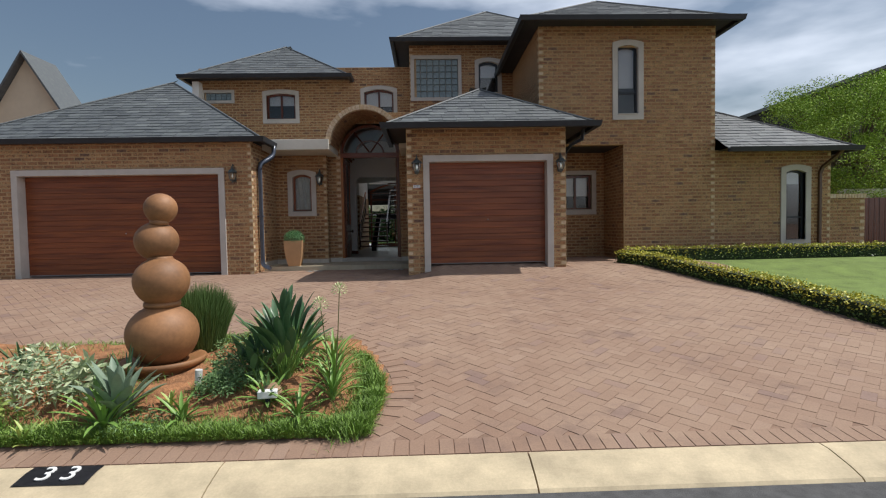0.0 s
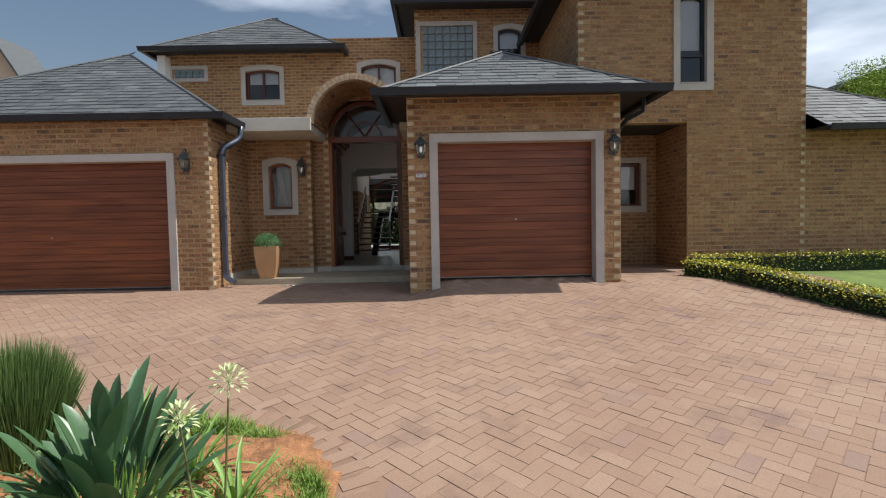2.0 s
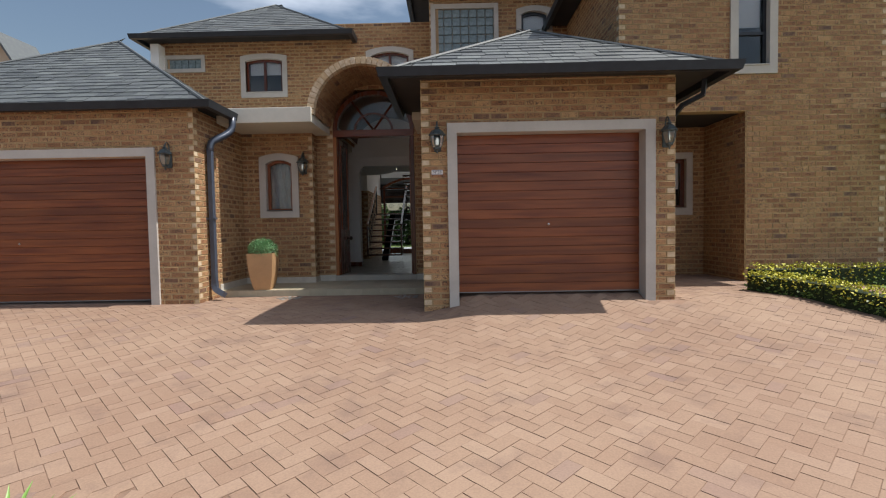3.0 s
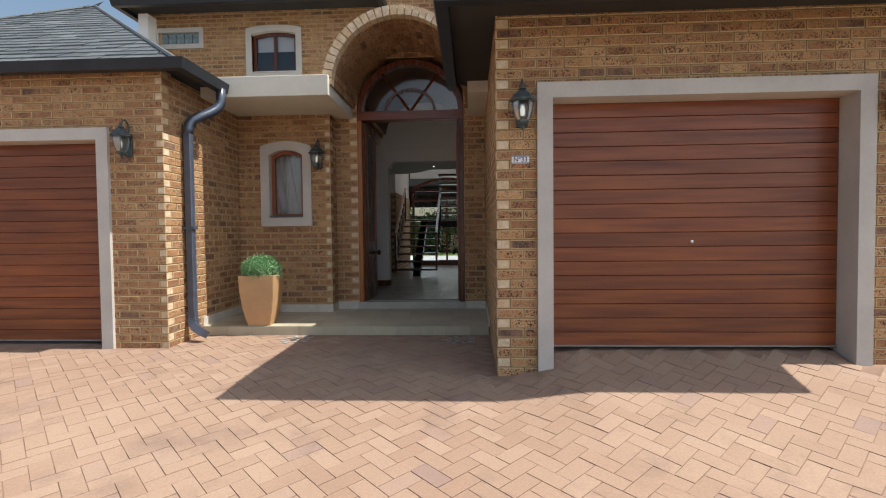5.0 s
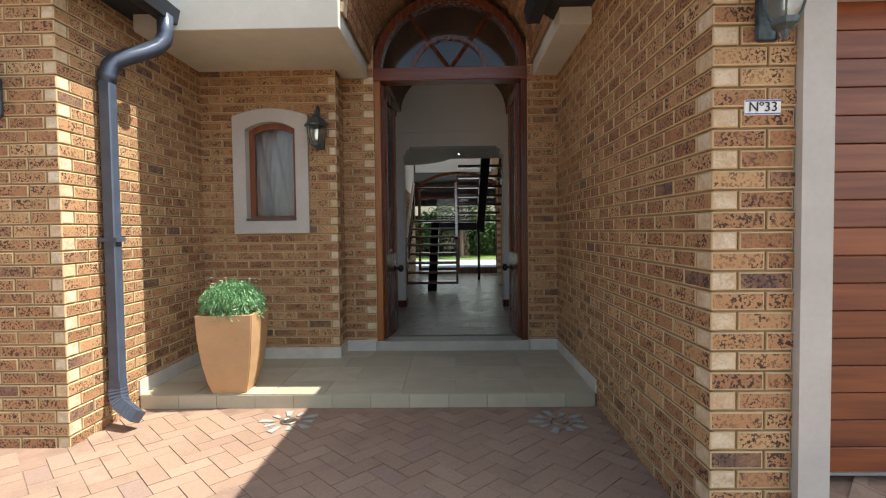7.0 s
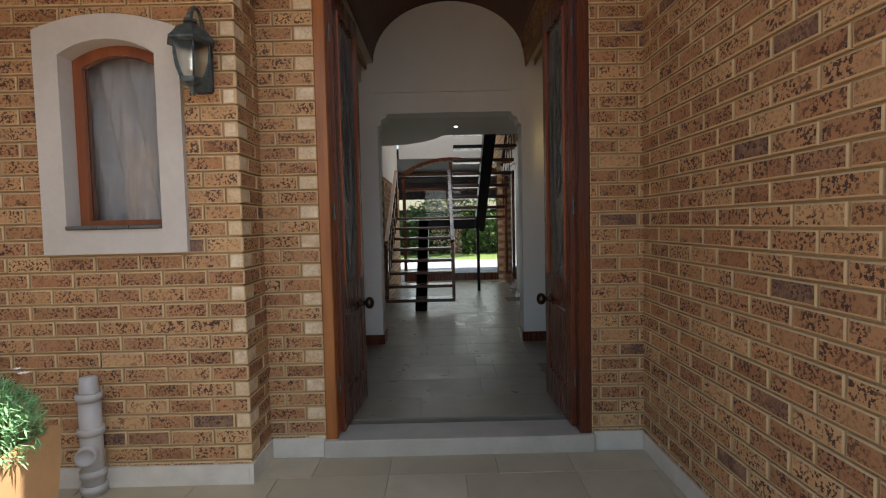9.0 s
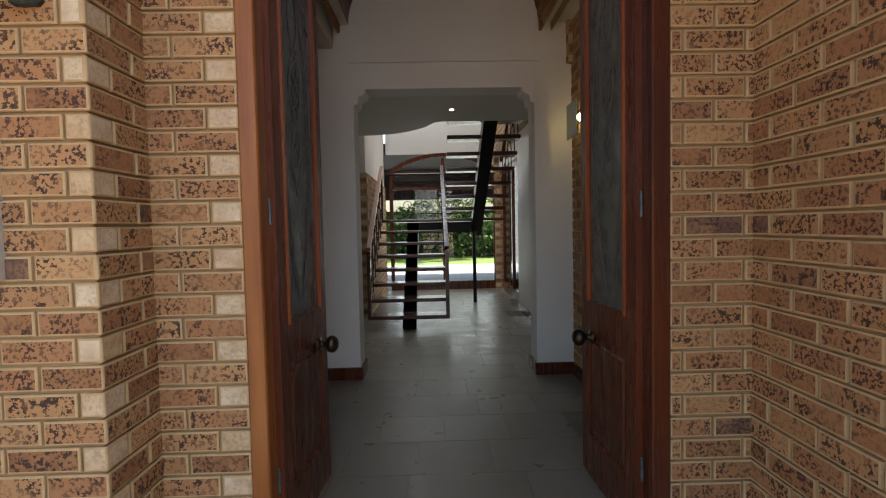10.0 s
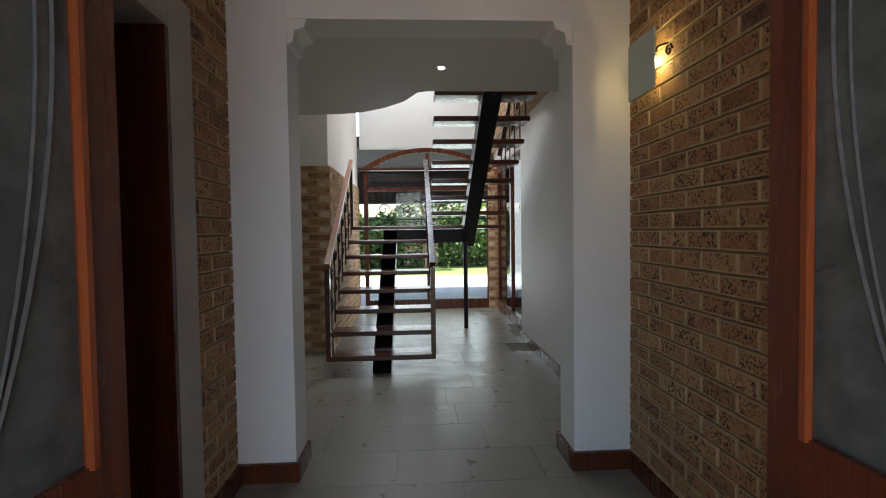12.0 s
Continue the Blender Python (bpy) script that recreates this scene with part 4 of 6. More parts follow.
for k in range(1, 10):
    y, z = 7 * T - k * T + 0.0, 1.39 + R * k
    part("tread", bev(boxes((0.50, y - 0.02, z - 0.05, 1.44, y + 0.26, z)), 0.008), TREAD, stair)


def beam(bm, a, b, w, h):
    a, b = Vector(a), Vector(b)
    d = (b - a).normalized()
    s = Vector((1, 0, 0)) if abs(d.x) < 0.9 else Vector((0, 1, 0))
    s = (s - d * s.dot(d)).normalized() * w / 2
    u = d.cross(s).normalized() * h / 2
    v = [bm.verts.new(p + q) for p in (a, b) for q in (-s - u, s - u, s + u, -s + u)]
    for f in ((3, 2, 1, 0), (4, 5, 6, 7), (0, 1, 5, 4), (1, 2, 6, 5), (2, 3, 7, 6), (3, 0, 4, 7)):
        bm.faces.new([v[i] for i in f])


sp = bmesh.new()
beam(sp, (-0.02, 0.05, 0.0), (-0.02, 7 * T + 0.25, 1.26), 0.17, 0.16)
beam(sp, (-0.12, 7 * T + 0.35, 1.25), (1.12, 7 * T + 0.35, 1.25), 0.2, 0.18)
beam(sp, (1.02, 7 * T + 0.35, 1.18), (1.02, -0.75, 3.05), 0.17, 0.18)
bmesh.ops.recalc_face_normals(sp, faces=sp.faces[:])
part("spine", sp, BLACK, stair, "black steel spine beam")
part("post", tube([(0.98, 7 * T + 0.2, 0.0), (0.98, 7 * T + 0.2, 1.2)], 0.03, 10), BLACK, stair, "slim black steel post")
# handrails and scrolls
for x, y0, z0, y1, z1 in ((-0.50, 0.02, 0.98, 7 * T, 2.2), (0.46, 0.02, 0.98, 7 * T, 2.2)):
    bm = bmesh.new()
    beam(bm, (x, y0, z0 + 0.03), (x, y1, z1 + 0.03), 0.05, 0.045)
    part("handrail", bm, OAK if x < 0 else TREAD, stair, "varnished timber handrail")
    bm = bmesh.new()
    beam(bm, (x, y0, 0.18), (x, y0, z0), 0.045, 0.045)
    part("newel", bm, TREAD, stair)
    bm = bmesh.new()
    beam(bm, (x, y1, 1.39), (x, y1, z1), 0.03, 0.03)
    part("baluster", bm, BLACK, stair)


def scroll(bm, p, dx, dy, dz, size, turn=1):
    pts = []
    for j in range(18):
        a = j / 17 * math.pi * 2.4
        r = size * (1 - j / 22)
        u, v = r * math.cos(a) * turn, r * math.sin(a)
        pts.append((p[0] + dx * u, p[1] + dy * u, p[2] + dz * u + v))
    tube(pts, 0.006, 4, bm)


for x in (-0.50, 0.46):
    bm = bmesh.new()
    for k in range(7):
        y = 0.14 + k * T
        zb = 0.25 + R * k
        tube([(x, y, zb), (x + 0.0, y + 0.03, zb + 0.4), (x, y - 0.02, zb + 0.82)], 0.007, 4, bm)
        scroll(bm, (x, y + 0.1, zb + 0.35), 0, 1, 0.6, 0.09, 1 if k % 2 else -1)
        scroll(bm, (x, y + 0.12, zb + 0.65), 0, 1, 0.6, 0.06, -1 if k % 2 else 1)
    part("iron_scrollwork", bm, BLACK, stair, "black wrought iron vine scrolls")
bm = bmesh.new()
yy = 7 * T + 0.97
for z in (1.5, 2.2):
    tube([(-0.5, yy, z), (1.45, yy, z)], 0.01, 4, bm)
for k in range(6):
    scroll(bm, (-0.3 + k * 0.32, yy, 1.85), 1, 0, 0, 0.17, 1 if k % 2 else -1)
    scroll(bm, (-0.15 + k * 0.32, yy, 1.65), 1, 0, 0, 0.09, -1 if k % 2 else 1)
part("iron_scrollwork", bm, BLACK, stair, "black wrought iron landing rail")
bm = bmesh.new()
beam(bm, (-0.52, yy, 2.24), (1.46, yy, 2.24), 0.05, 0.04)
part("handrail", bm, TREAD, stair)
bm = bmesh.new()
beam(bm, (1.42, 7 * T, 2.3), (1.42, -0.5, 3.85), 0.05, 0.045)
part("handrail", bm, TREAD, stair)
bm = bmesh.new()
for k in range(1, 10):
    y, zb = 7 * T - k * T + 0.1, 1.39 + R * k
    tube([(1.42, y, zb), (1.42, y + 0.02, zb + 0.85)], 0.007, 4, bm)
    scroll(bm, (1.42, y + 0.1, zb + 0.4), 0, 1, -0.6, 0.09)
part("iron_scrollwork", bm, BLACK, stair)

# ---- garden window wall at the back ----
gw = thing("window_garden", (0.73, 19.42, 0))
tagged(gw, "large mahogany framed glazed garden front with an arched head", "window", kind="structure")
part("window_frame", ring_solid(arched(-1.07, 1.07, 0, 2.72, 0.32), arched(-1.0, 1.0, 0.16, 2.65, 0.31), 0, 0.08), MAHOG, gw)
part("mullion", boxes((-0.03, 0.01, 0.16, 0.03, 0.07, 2.62)), MAHOG, gw)
part("transom", boxes((-1.0, 0.01, 2.0, 1.0, 0.07, 2.06)), MAHOGX, gw)
part("pane", plate(arched(-1.0, 1.0, 0.16, 2.65, 0.31), 0.04, 0.046), GLASS, gw)

# the house stands 0.2 m further up the drive than its plan was drawn
def set_back(known):
    for o in list(scene.collection.objects):
        if o.parent is None and o.type in ("MESH", "EMPTY") and o.name not in known:
            o.location.y += 0.2


set_back({"ground", "road"})


# ---- kerb and border ----
def kerb_piece(x0, x1):
    prof = [(1.19, -0.895), (1.19, -1.2), (0.78, -1.2), (0.78, -0.985), (0.80, -0.965), (0.9, -0.935), (1.1, -0.897)]
    bm = bmesh.new()
    a = [bm.verts.new((x0 + 0.006 + (y - 1.2) * 0.02, y, z)) for y, z in prof]
    b = [bm.verts.new((x1 - 0.006 + (y - 1.2) * 0.02, y, z)) for y, z in prof]
    bm.faces.new(a)
    bm.faces.new(b[::-1])
    for k in range(len(a)):
        bm.faces.new((a[k], b[k], b[(k + 1) % len(a)], a[(k + 1) % len(a)]))
    bmesh.ops.recalc_face_normals(bm, faces=bm.faces[:])
    return tagged(obj("kerb", bm, CONC), "pale sandy concrete kerb section", "kerb", kind="structure")


for k in range(-6, 6):
    kerb_piece(0.58 + 2.2 * k, 0.58 + 2.2 * (k + 1))

BED = [(-9, 1.50), (1.30, 1.50), (1.58, 1.72), (1.72, 2.4), (1.50, 3.2), (1.08, 3.72), (0.55, 4.02), (-0.2, 4.08), (-1.2, 3.9), (-2.6, 3.6), (-9, 3.3)]


def inside(poly, x, y):
    c = False
    for (xa, ya), (xb, yb) in zip(poly, poly[1:] + poly[:1]):
        if (ya > y) != (yb > y) and x < (xb - xa) * (y - ya) / (yb - ya) + xa:
            c = not c
    return c


def shrink(poly, d):
    cx, cy = -1.0, 3.2
    out = []
    for x, y in poly:
        sx = x - math.copysign(d, x - cx) if x > -8 else x
        out.append((sx, y - math.copysign(d, y - cy)))
    return out


bm = bmesh.new()
inner = [(x, y) for x, y in shrink(BED, 0.06)]
N = 46
gr = {}
for i in range(N * 2 + 1):
    for j in range(N + 1):
        x, y = -5.0 + 6.8 * i / (N * 2), 1.5 + 3.7 * j / N
        gr[i, j] = (x, y)
cells = {}
for i in range(N * 2):
    for j in range(N):
        x, y = gr[i, j]
        if inside(BED, x + 0.04, y + 0.04):
            q = []
            for a, b in ((i, j), (i + 1, j), (i + 1, j + 1), (i, j + 1)):
                if (a, b) not in cells:
                    xx, yy = gr[a, b]
                    edge_d = min(abs(yy - 1.5), abs(1.72 - xx), 0.6, max(0.0, 4.05 - yy)) / 0.6
                    h = 0.16 * edge_d + 0.05 * noise.noise((xx * 3, yy * 3, 0)) + 0.03 * noise.noise((xx * 11, yy * 11, 3))
                    cells[a, b] = bm.verts.new((xx, yy, zg(xx, yy) + 0.0 + h * edge_d))
                q.append(cells[a, b])
            bm.faces.new(q)
tagged(obj("flower_bed_soil", bm, SOIL, smooth=True), "loose red-brown soil of the planted bed", "soil", kind="structure")


def bedz(x, y):
    e = min(abs(y - 1.5), abs(1.72 - x), 0.6, max(0.0, 4.05 - y)) / 0.6
    return zg(x, y) + 0.16 * e


HEDGE_A = [(6.32, 8.95), (6.75, 7.98), (7.36, 6.91), (7.74, 5.86), (7.84, 4.74), (7.98, 3.82), (8.15, 1.4)]


def edge_x(y):
    for (xa, ya), (xb, yb) in zip(HEDGE_A, HEDGE_A[1:]):
        if yb <= y <= ya:
            return xa + (xb - xa) * (y - ya) / (yb - ya)
    return 8.15 if y < 2 else 6.9


drive = thing("paved_drive")
tagged(drive, "red-brown clay pavers laid in herringbone", "paving", kind="structure")


def lay_pavers():
    ang = radians(45)
    ca, sa = math.cos(ang), math.sin(ang)
    A, B = 0.236, 0.118
    singles, rest = [], []
    for i in range(-130, 130):
        for j in range(-60, 60):
            # herringbone: a pair of pavers repeats on a skewed lattice
            ox, oy = i * B + j * 2 * B, i * B - j * 2 * B
            for (u0, v0, w, h) in ((ox, oy, A, B), (ox + A, oy - B + 0.0, B, A)):
                cu, cv = u0 + w / 2, v0 + h / 2
                x, y = cu * ca - cv * sa, cu * sa + cv * ca + 4.0
                if not (-9.5 < x < 8.6 and 1.45 < y < 11.4):
                    continue
                if y > 9.12 and x < -1.8 or y > 8.12 and (1.6 < x < 2.15 or 4.63 < x < 5.1) or y > 8.44 and 1.75 < x < 5.0 or y > 9.87 and x < 5.0:
                    continue
                if y > 11.3:
                    continue
                if x > edge_x(y) + 0.05:
                    continue
                if inside(BED, x - 0.22, y) or inside(BED, x, y) or inside(BED, x - 0.15, y - 0.15):
                    continue
                rec = (x, y, w, h)
                d = (x - 1.0) ** 2 / 4 + (y - 4.6) ** 2
                rest.append((d, rec))
    rest.sort()
    shared = {}
    verts, faces = [], []
    for k, (d, (x, y, w, h)) in enumerate(rest):
        g = 0.0012
        if k < 290:
            key = (w, h)
            if key not in shared:
                m = boxes((-w / 2 + g, -h / 2 + g, -0.07, w / 2 - g, h / 2 - g, 0))
                c = 0.0015
                for v in m.verts:
                    if v.co.z > -0.01:
                        v.co.x *= 1 - 2 * c / w
                        v.co.y *= 1 - 2 * c / h
                me = bpy.data.meshes.new("paver")
                m.to_mesh(me)
                m.free()
                me.materials.append(PAVER_O)
                shared[key] = me
            p = new("paver", shared[key])
            p.parent = drive
            sx = (zg(x + 0.1, y) - zg(x - 0.1, y)) / 0.2
            sy = (zg(x, y + 0.1) - zg(x, y - 0.1)) / 0.2
            nrm = Vector((-sx, -sy, 1)).normalized()
            q = Vector((0, 0, 1)).rotation_difference(nrm).to_matrix().to_4x4()
            p.matrix_basis = Matrix.Translation((x, y, zg(x, y) + random.uniform(-0.002, 0.002))) @ q @ Matrix.Rotation(ang, 4, "Z")
        else:
            n = len(verts)
            dz = random.uniform(-0.002, 0.002)
            for top in (0, 1):
                e = g + (0.0015 if top else 0)
                for a, b in ((-w / 2 + e, -h / 2 + e), (w / 2 - e, -h / 2 + e), (w / 2 - e, h / 2 - e), (-w / 2 + e, h / 2 - e)):
                    X, Y = x + a * ca - b * sa, y + a * sa + b * ca
                    verts.append((X, Y, zg(X, Y) + (dz if top else -0.05)))
            faces.extend([(n + 4, n + 5, n + 6, n + 7), (n, n + 1, n + 5, n + 4), (n + 1, n + 2, n + 6, n + 5), (n + 2, n + 3, n + 7, n + 6), (n + 3, n, n + 4, n + 7)])
    # border courses along the kerb and round the bed
    def soldier(x, y, a, w=0.111, h=0.222):
        n = len(verts)
        c, s = math.cos(a), math.sin(a)
        for top in (0, 1):
            e = 0.002 + 0.0015 * top
            for p, q in ((-w / 2 + e, -h / 2 + e), (w / 2 - e, -h / 2 + e), (w / 2 - e, h / 2 - e), (-w / 2 + e, h / 2 - e)):
                X, Y = x + p * c - q * s, y + p * s + q * c
                verts.append((X, Y, zg(X, Y) + (0.002 if top else -0.05)))
        faces.extend([(n + 4, n + 5, n + 6, n + 7), (n, n + 1, n + 5, n + 4), (n + 1, n + 2, n + 6, n + 5), (n + 2, n + 3, n + 7, n + 6), (n + 3, n, n + 4, n + 7)])
    x = -9.0
    while x < 8.3:
        soldier(x, 1.32, 0)
        x += 0.113
    pts = []
    for (xa, ya), (xb, yb) in zip(BED[1:-1], BED[2:]):
        L = math.hypot(xb - xa, yb - ya)
        m = max(1, int(L / 0.05))
        pts += [(xa + (xb - xa) * k / m, ya + (yb - ya) * k / m) for k in range(m)]
    sm = []
    for k in range(len(pts)):
        w = pts[max(0, k - 7):k + 8]
        sm.append((sum(p[0] for p in w) / len(w), sum(p[1] for p in w) / len(w)))
    acc = 0
    for (xa, ya), (xb, yb) in zip(sm, sm[1:]):
        d = math.hypot(xb - xa, yb - ya)
        acc += d
        if acc >= 0.116 and ya > 1.45:
            acc = 0
            t = math.atan2(yb - ya, xb - xa)
            nx, ny = math.sin(t), -math.cos(t)
            soldier(xa + nx * 0.14, ya + ny * 0.14, t)
    me = bpy.data.meshes.new("pavers")
    me.from_pydata(verts, [], faces)
    me.materials.append(PAVER_I)
    o = new("pavers", me)
    o.parent = drive
    tagged(o, kind="stuff")


lay_pavers()


# lawn
bm = bmesh.new()
known = {o.name for o in scene.collection.objects}
rowsl = []
for y in (9.75, 8.95, 7.98, 6.91, 5.86, 4.74, 3.82, 1.25):
    ex = edge_x(min(y, 8.94)) + 0.05 if y < 9 else 6.4
    rowsl.append([bm.verts.new((x, y, zg(x, y) - 0.02 + 0.02 * math.sin(x))) for x in (ex, ex + 1, ex + 3, 14, 20, 34)])
for a, b in zip(rowsl, rowsl[1:]):
    for k in range(5):
        bm.faces.new((a[k], a[k + 1], b[k + 1], b[k]))
bmesh.ops.recalc_face_normals(bm, faces=bm.faces[:])
tagged(obj("lawn", bm, LAWN), "short green lawn", "lawn", kind="structure")

G_DARK = leaf_mat("leaf_dark_green", (0.035, 0.085, 0.038), (0.085, 0.175, 0.075), 0.38)
G_BLUE = leaf_mat("leaf_blue_green", (0.13, 0.19, 0.13), (0.24, 0.32, 0.22), 0.5)
G_PALE = leaf_mat("leaf_pale_variegated", (0.20, 0.28, 0.12), (0.52, 0.58, 0.36), 0.5)
G_MID = leaf_mat("leaf_mid_green", (0.09, 0.19, 0.035), (0.22, 0.37, 0.08), 0.45)
G_LIME = leaf_mat("leaf_lime", (0.22, 0.30, 0.06), (0.42, 0.50, 0.14), 0.5)
G_GRASS = leaf_mat("leaf_border_grass", (0.075, 0.15, 0.02), (0.21, 0.34, 0.05), 0.5)
G_RUSH = leaf_mat("leaf_rush", (0.05, 0.105, 0.025), (0.12, 0.20, 0.05), 0.6)
G_FEATHER = leaf_mat("leaf_feathery", (0.08, 0.16, 0.055), (0.17, 0.28, 0.10), 0.6)
G_HEDGE = leaf_mat("leaf_hedge", (0.04, 0.09, 0.015), (0.13, 0.20, 0.03), 0.5)
G_TIPS = leaf_mat("leaf_hedge_tips", (0.38, 0.38, 0.03), (0.60, 0.56, 0.07), 0.5)
G_TREE = leaf_mat("leaf_tree", (0.09, 0.18, 0.015), (0.36, 0.50, 0.06), 0.8)
G_FAR = leaf_mat("leaf_far_tree", (0.035, 0.08, 0.02), (0.09, 0.15, 0.035), 0.85)
BARK = plain("bark", (0.16, 0.12, 0.085), 0.9, 0, 0.3, 12, 0.8, 40, 0.01)
G_BUD = leaf_mat("flower_buds", (0.42, 0.48, 0.22), (0.66, 0.70, 0.42), 0.6)
STEM = plain("flower_stem", (0.16, 0.15, 0.06), 0.6, 0, 0.2, 12)
STONE = plain("garden_stone", (0.34, 0.22, 0.13), 0.9, 0, 0.25, 7, 0.8, 30, 0.01)


class Leaves:
    """Collects blades and small leaves into one mesh."""

    def __init__(self):
        self.v, self.f = [], []

    def blade(self, base, az, tilt, length, width, droop=0.6, segs=5, fold=0.25, belly=0.5, twist=0.0):
        """tilt: degrees from upright; droop: how far it bends over along its length, in radians."""
        p = Vector(base)
        a = math.radians(az)
        out = Vector((math.cos(a), math.sin(a), 0))
        sd = Vector((-math.sin(a + twist), math.cos(a + twist), 0))
        th = math.radians(tilt)
        n = len(self.v)
        for k in range(segs + 1):
            u = k / segs
            w = width * (math.sin(math.pi * min(1, u * 0.96 + 0.04)) ** belly if belly else (1 - u))
            if k == segs:
                w = width * 0.04
            d = out * math.sin(th) + Vector((0, 0, 1)) * math.cos(th)
            nm = out * math.cos(th) - Vector((0, 0, 1)) * math.sin(th)
            self.v += [tuple(p - sd * w / 2 - nm * w * fold), tuple(p), tuple(p + sd * w / 2 - nm * w * fold)]
            p = p + d * (length / segs)
            th += droop / segs
        for k in range(segs):
            b = n + 3 * k
            self.f += [(b, b + 1, b + 4, b + 3), (b + 1, b + 2, b + 5, b + 4)]

    def leaf(self, p, size, stretch=1.8):
        d = Vector((random.gauss(0, 1), random.gauss(0, 1), random.gauss(0, 0.7))).normalized()
        s = d.cross(Vector((random.gauss(0, 1), random.gauss(0, 1), random.gauss(0, 1)))).normalized()
        p = Vector(p)
        n = len(self.v)
        self.v += [tuple(p), tuple(p + d * size * stretch * 0.5 + s * size * 0.5), tuple(p + d * size * stretch), tuple(p + d * size * stretch * 0.5 - s * size * 0.5)]
        self.f += [(n, n + 1, n + 2, n + 3)]

    def mesh(self, name, mat, parent=None, label="", smooth=False):
        me = bpy.data.meshes.new(name)
        me.from_pydata(self.v, [], self.f)
        me.materials.append(mat)
        if smooth:
            me.polygons.foreach_set("use_smooth", [True] * len(me.polygons))
        ob = new(name, me)
        if parent:
            ob.parent = parent
        if label:
            ob["label"] = label
        return ob


def soil_point(x, y):
    return (x, y, bedz(x, y) - 0.03)


# ---- clay sphere stack ----
def sphere_stack():
    root = thing("garden_sculpture", (-0.62, 2.74, -0.081))
    root.scale = (1.106, 1.106, 1.106)
    tagged(root, "stack of four ochre terracotta spheres on a clay dish", "sculpture")
    for k, (r, h, zc) in enumerate(((0.305, 0.285, -0.165), (0.235, 0.225, 0.325), (0.185, 0.178, 0.69), (0.14, 0.14, 0.985))):
        prof = []
        for j in range(25):
            a = -math.pi / 2 + math.pi * j / 24
            prof.append((max(0.0, r * math.cos(a) * (1 + 0.015 * math.sin(3 * a))), zc + h * math.sin(a)))
        bm = lathe(prof, 40)
        part("sphere", bm, TERRA, root, "ochre clay sphere", True).matrix_basis = pose((0.0, 0.012, -0.012, -0.02)[k], 0, 0, (0, 2, -3, 2)[k], (2, -2, 2, 0)[k], 40 * k)
    for z, r in ((0.118, 0.15), (0.525, 0.10), (0.86, 0.075)):
        part("collar", lathe([(r - 0.03, z - 0.03), (r, z - 0.022), (r + 0.006, z), (r, z + 0.022), (r - 0.03, z + 0.03)], 28), TERRA, root, "", True)
    dish = lathe([(0.0, -0.50), (0.20, -0.49), (0.29, -0.465), (0.335, -0.45), (0.355, -0.455), (0.355, -0.49), (0.33, -0.51), (0.30, -0.53), (0.29, -0.72), (0.0, -0.70)], 40)
    part("dish", dish, TERRA, root, "shallow clay dish on a foot", True).location.z = 0.075


sphere_stack()


def rosette(name, x, y, n, length, width, mat, label, cat="plant", tilt=(8, 60), droop=(0.2, 0.9), fold=0.25, belly=0.5, seed=1, group="", kind_part="leaf", scale=1.0):
    random.seed(seed)
    root = thing(name, soil_point(x, y))
    tagged(root, label, cat, group)
    for k in range(n):
        L = Leaves()
        u = (k + 0.5) / n
        t = tilt[1] + (tilt[0] - tilt[1]) * u + random.uniform(-5, 5)
        L.blade((random.uniform(-0.02, 0.02), random.uniform(-0.02, 0.02), 0), k * 137.5 + random.uniform(-15, 15), t, length * random.uniform(0.8, 1.08), width * random.uniform(0.85, 1.1), random.uniform(*droop), 7, fold, belly)
        L.mesh(kind_part, mat, root, smooth=True)
    return root


def strelitzia(x, y, n=34, h=0.78, seed=4):
    random.seed(seed)
    root = thing("crane_flower_plant", soil_point(x, y))
    tagged(root, "broad dark green paddle-leaved plant in the flower bed", "plant")
    for k in range(n):
        az = k * 137.5
        u = (k + 0.5) / n
        t = 3 + 42 * (1 - u) + random.uniform(-4, 4)
        stalk = h * (0.45 + 0.25 * u) * random.uniform(0.7, 1.0)
        a = math.radians(az)
        d = Vector((math.cos(a) * math.sin(math.radians(t)), math.sin(a) * math.sin(math.radians(t)), math.cos(math.radians(t))))
        b = Vector((random.uniform(-0.05, 0.05), random.uniform(-0.05, 0.05), 0))
        part("stalk", tube([b, b + d * stalk * 0.5, b + d * stalk], [0.009, 0.007, 0.005], 5), G_MID, root)
        L = Leaves()
        L.blade(b + d * stalk * 0.97, az + random.uniform(-40, 40), t + random.uniform(-4, 10), h * random.uniform(0.34, 0.48), 0.072 * random.uniform(0.8, 1.2), random.uniform(0.1, 0.5), 8, 0.16, 0.6)
        L.mesh("leaf", G_DARK, root, smooth=True)
    return root


strelitzia(0.70, 2.36, 62, 0.86)
strelitzia(0.44, 2.30, 22, 0.52, 5)


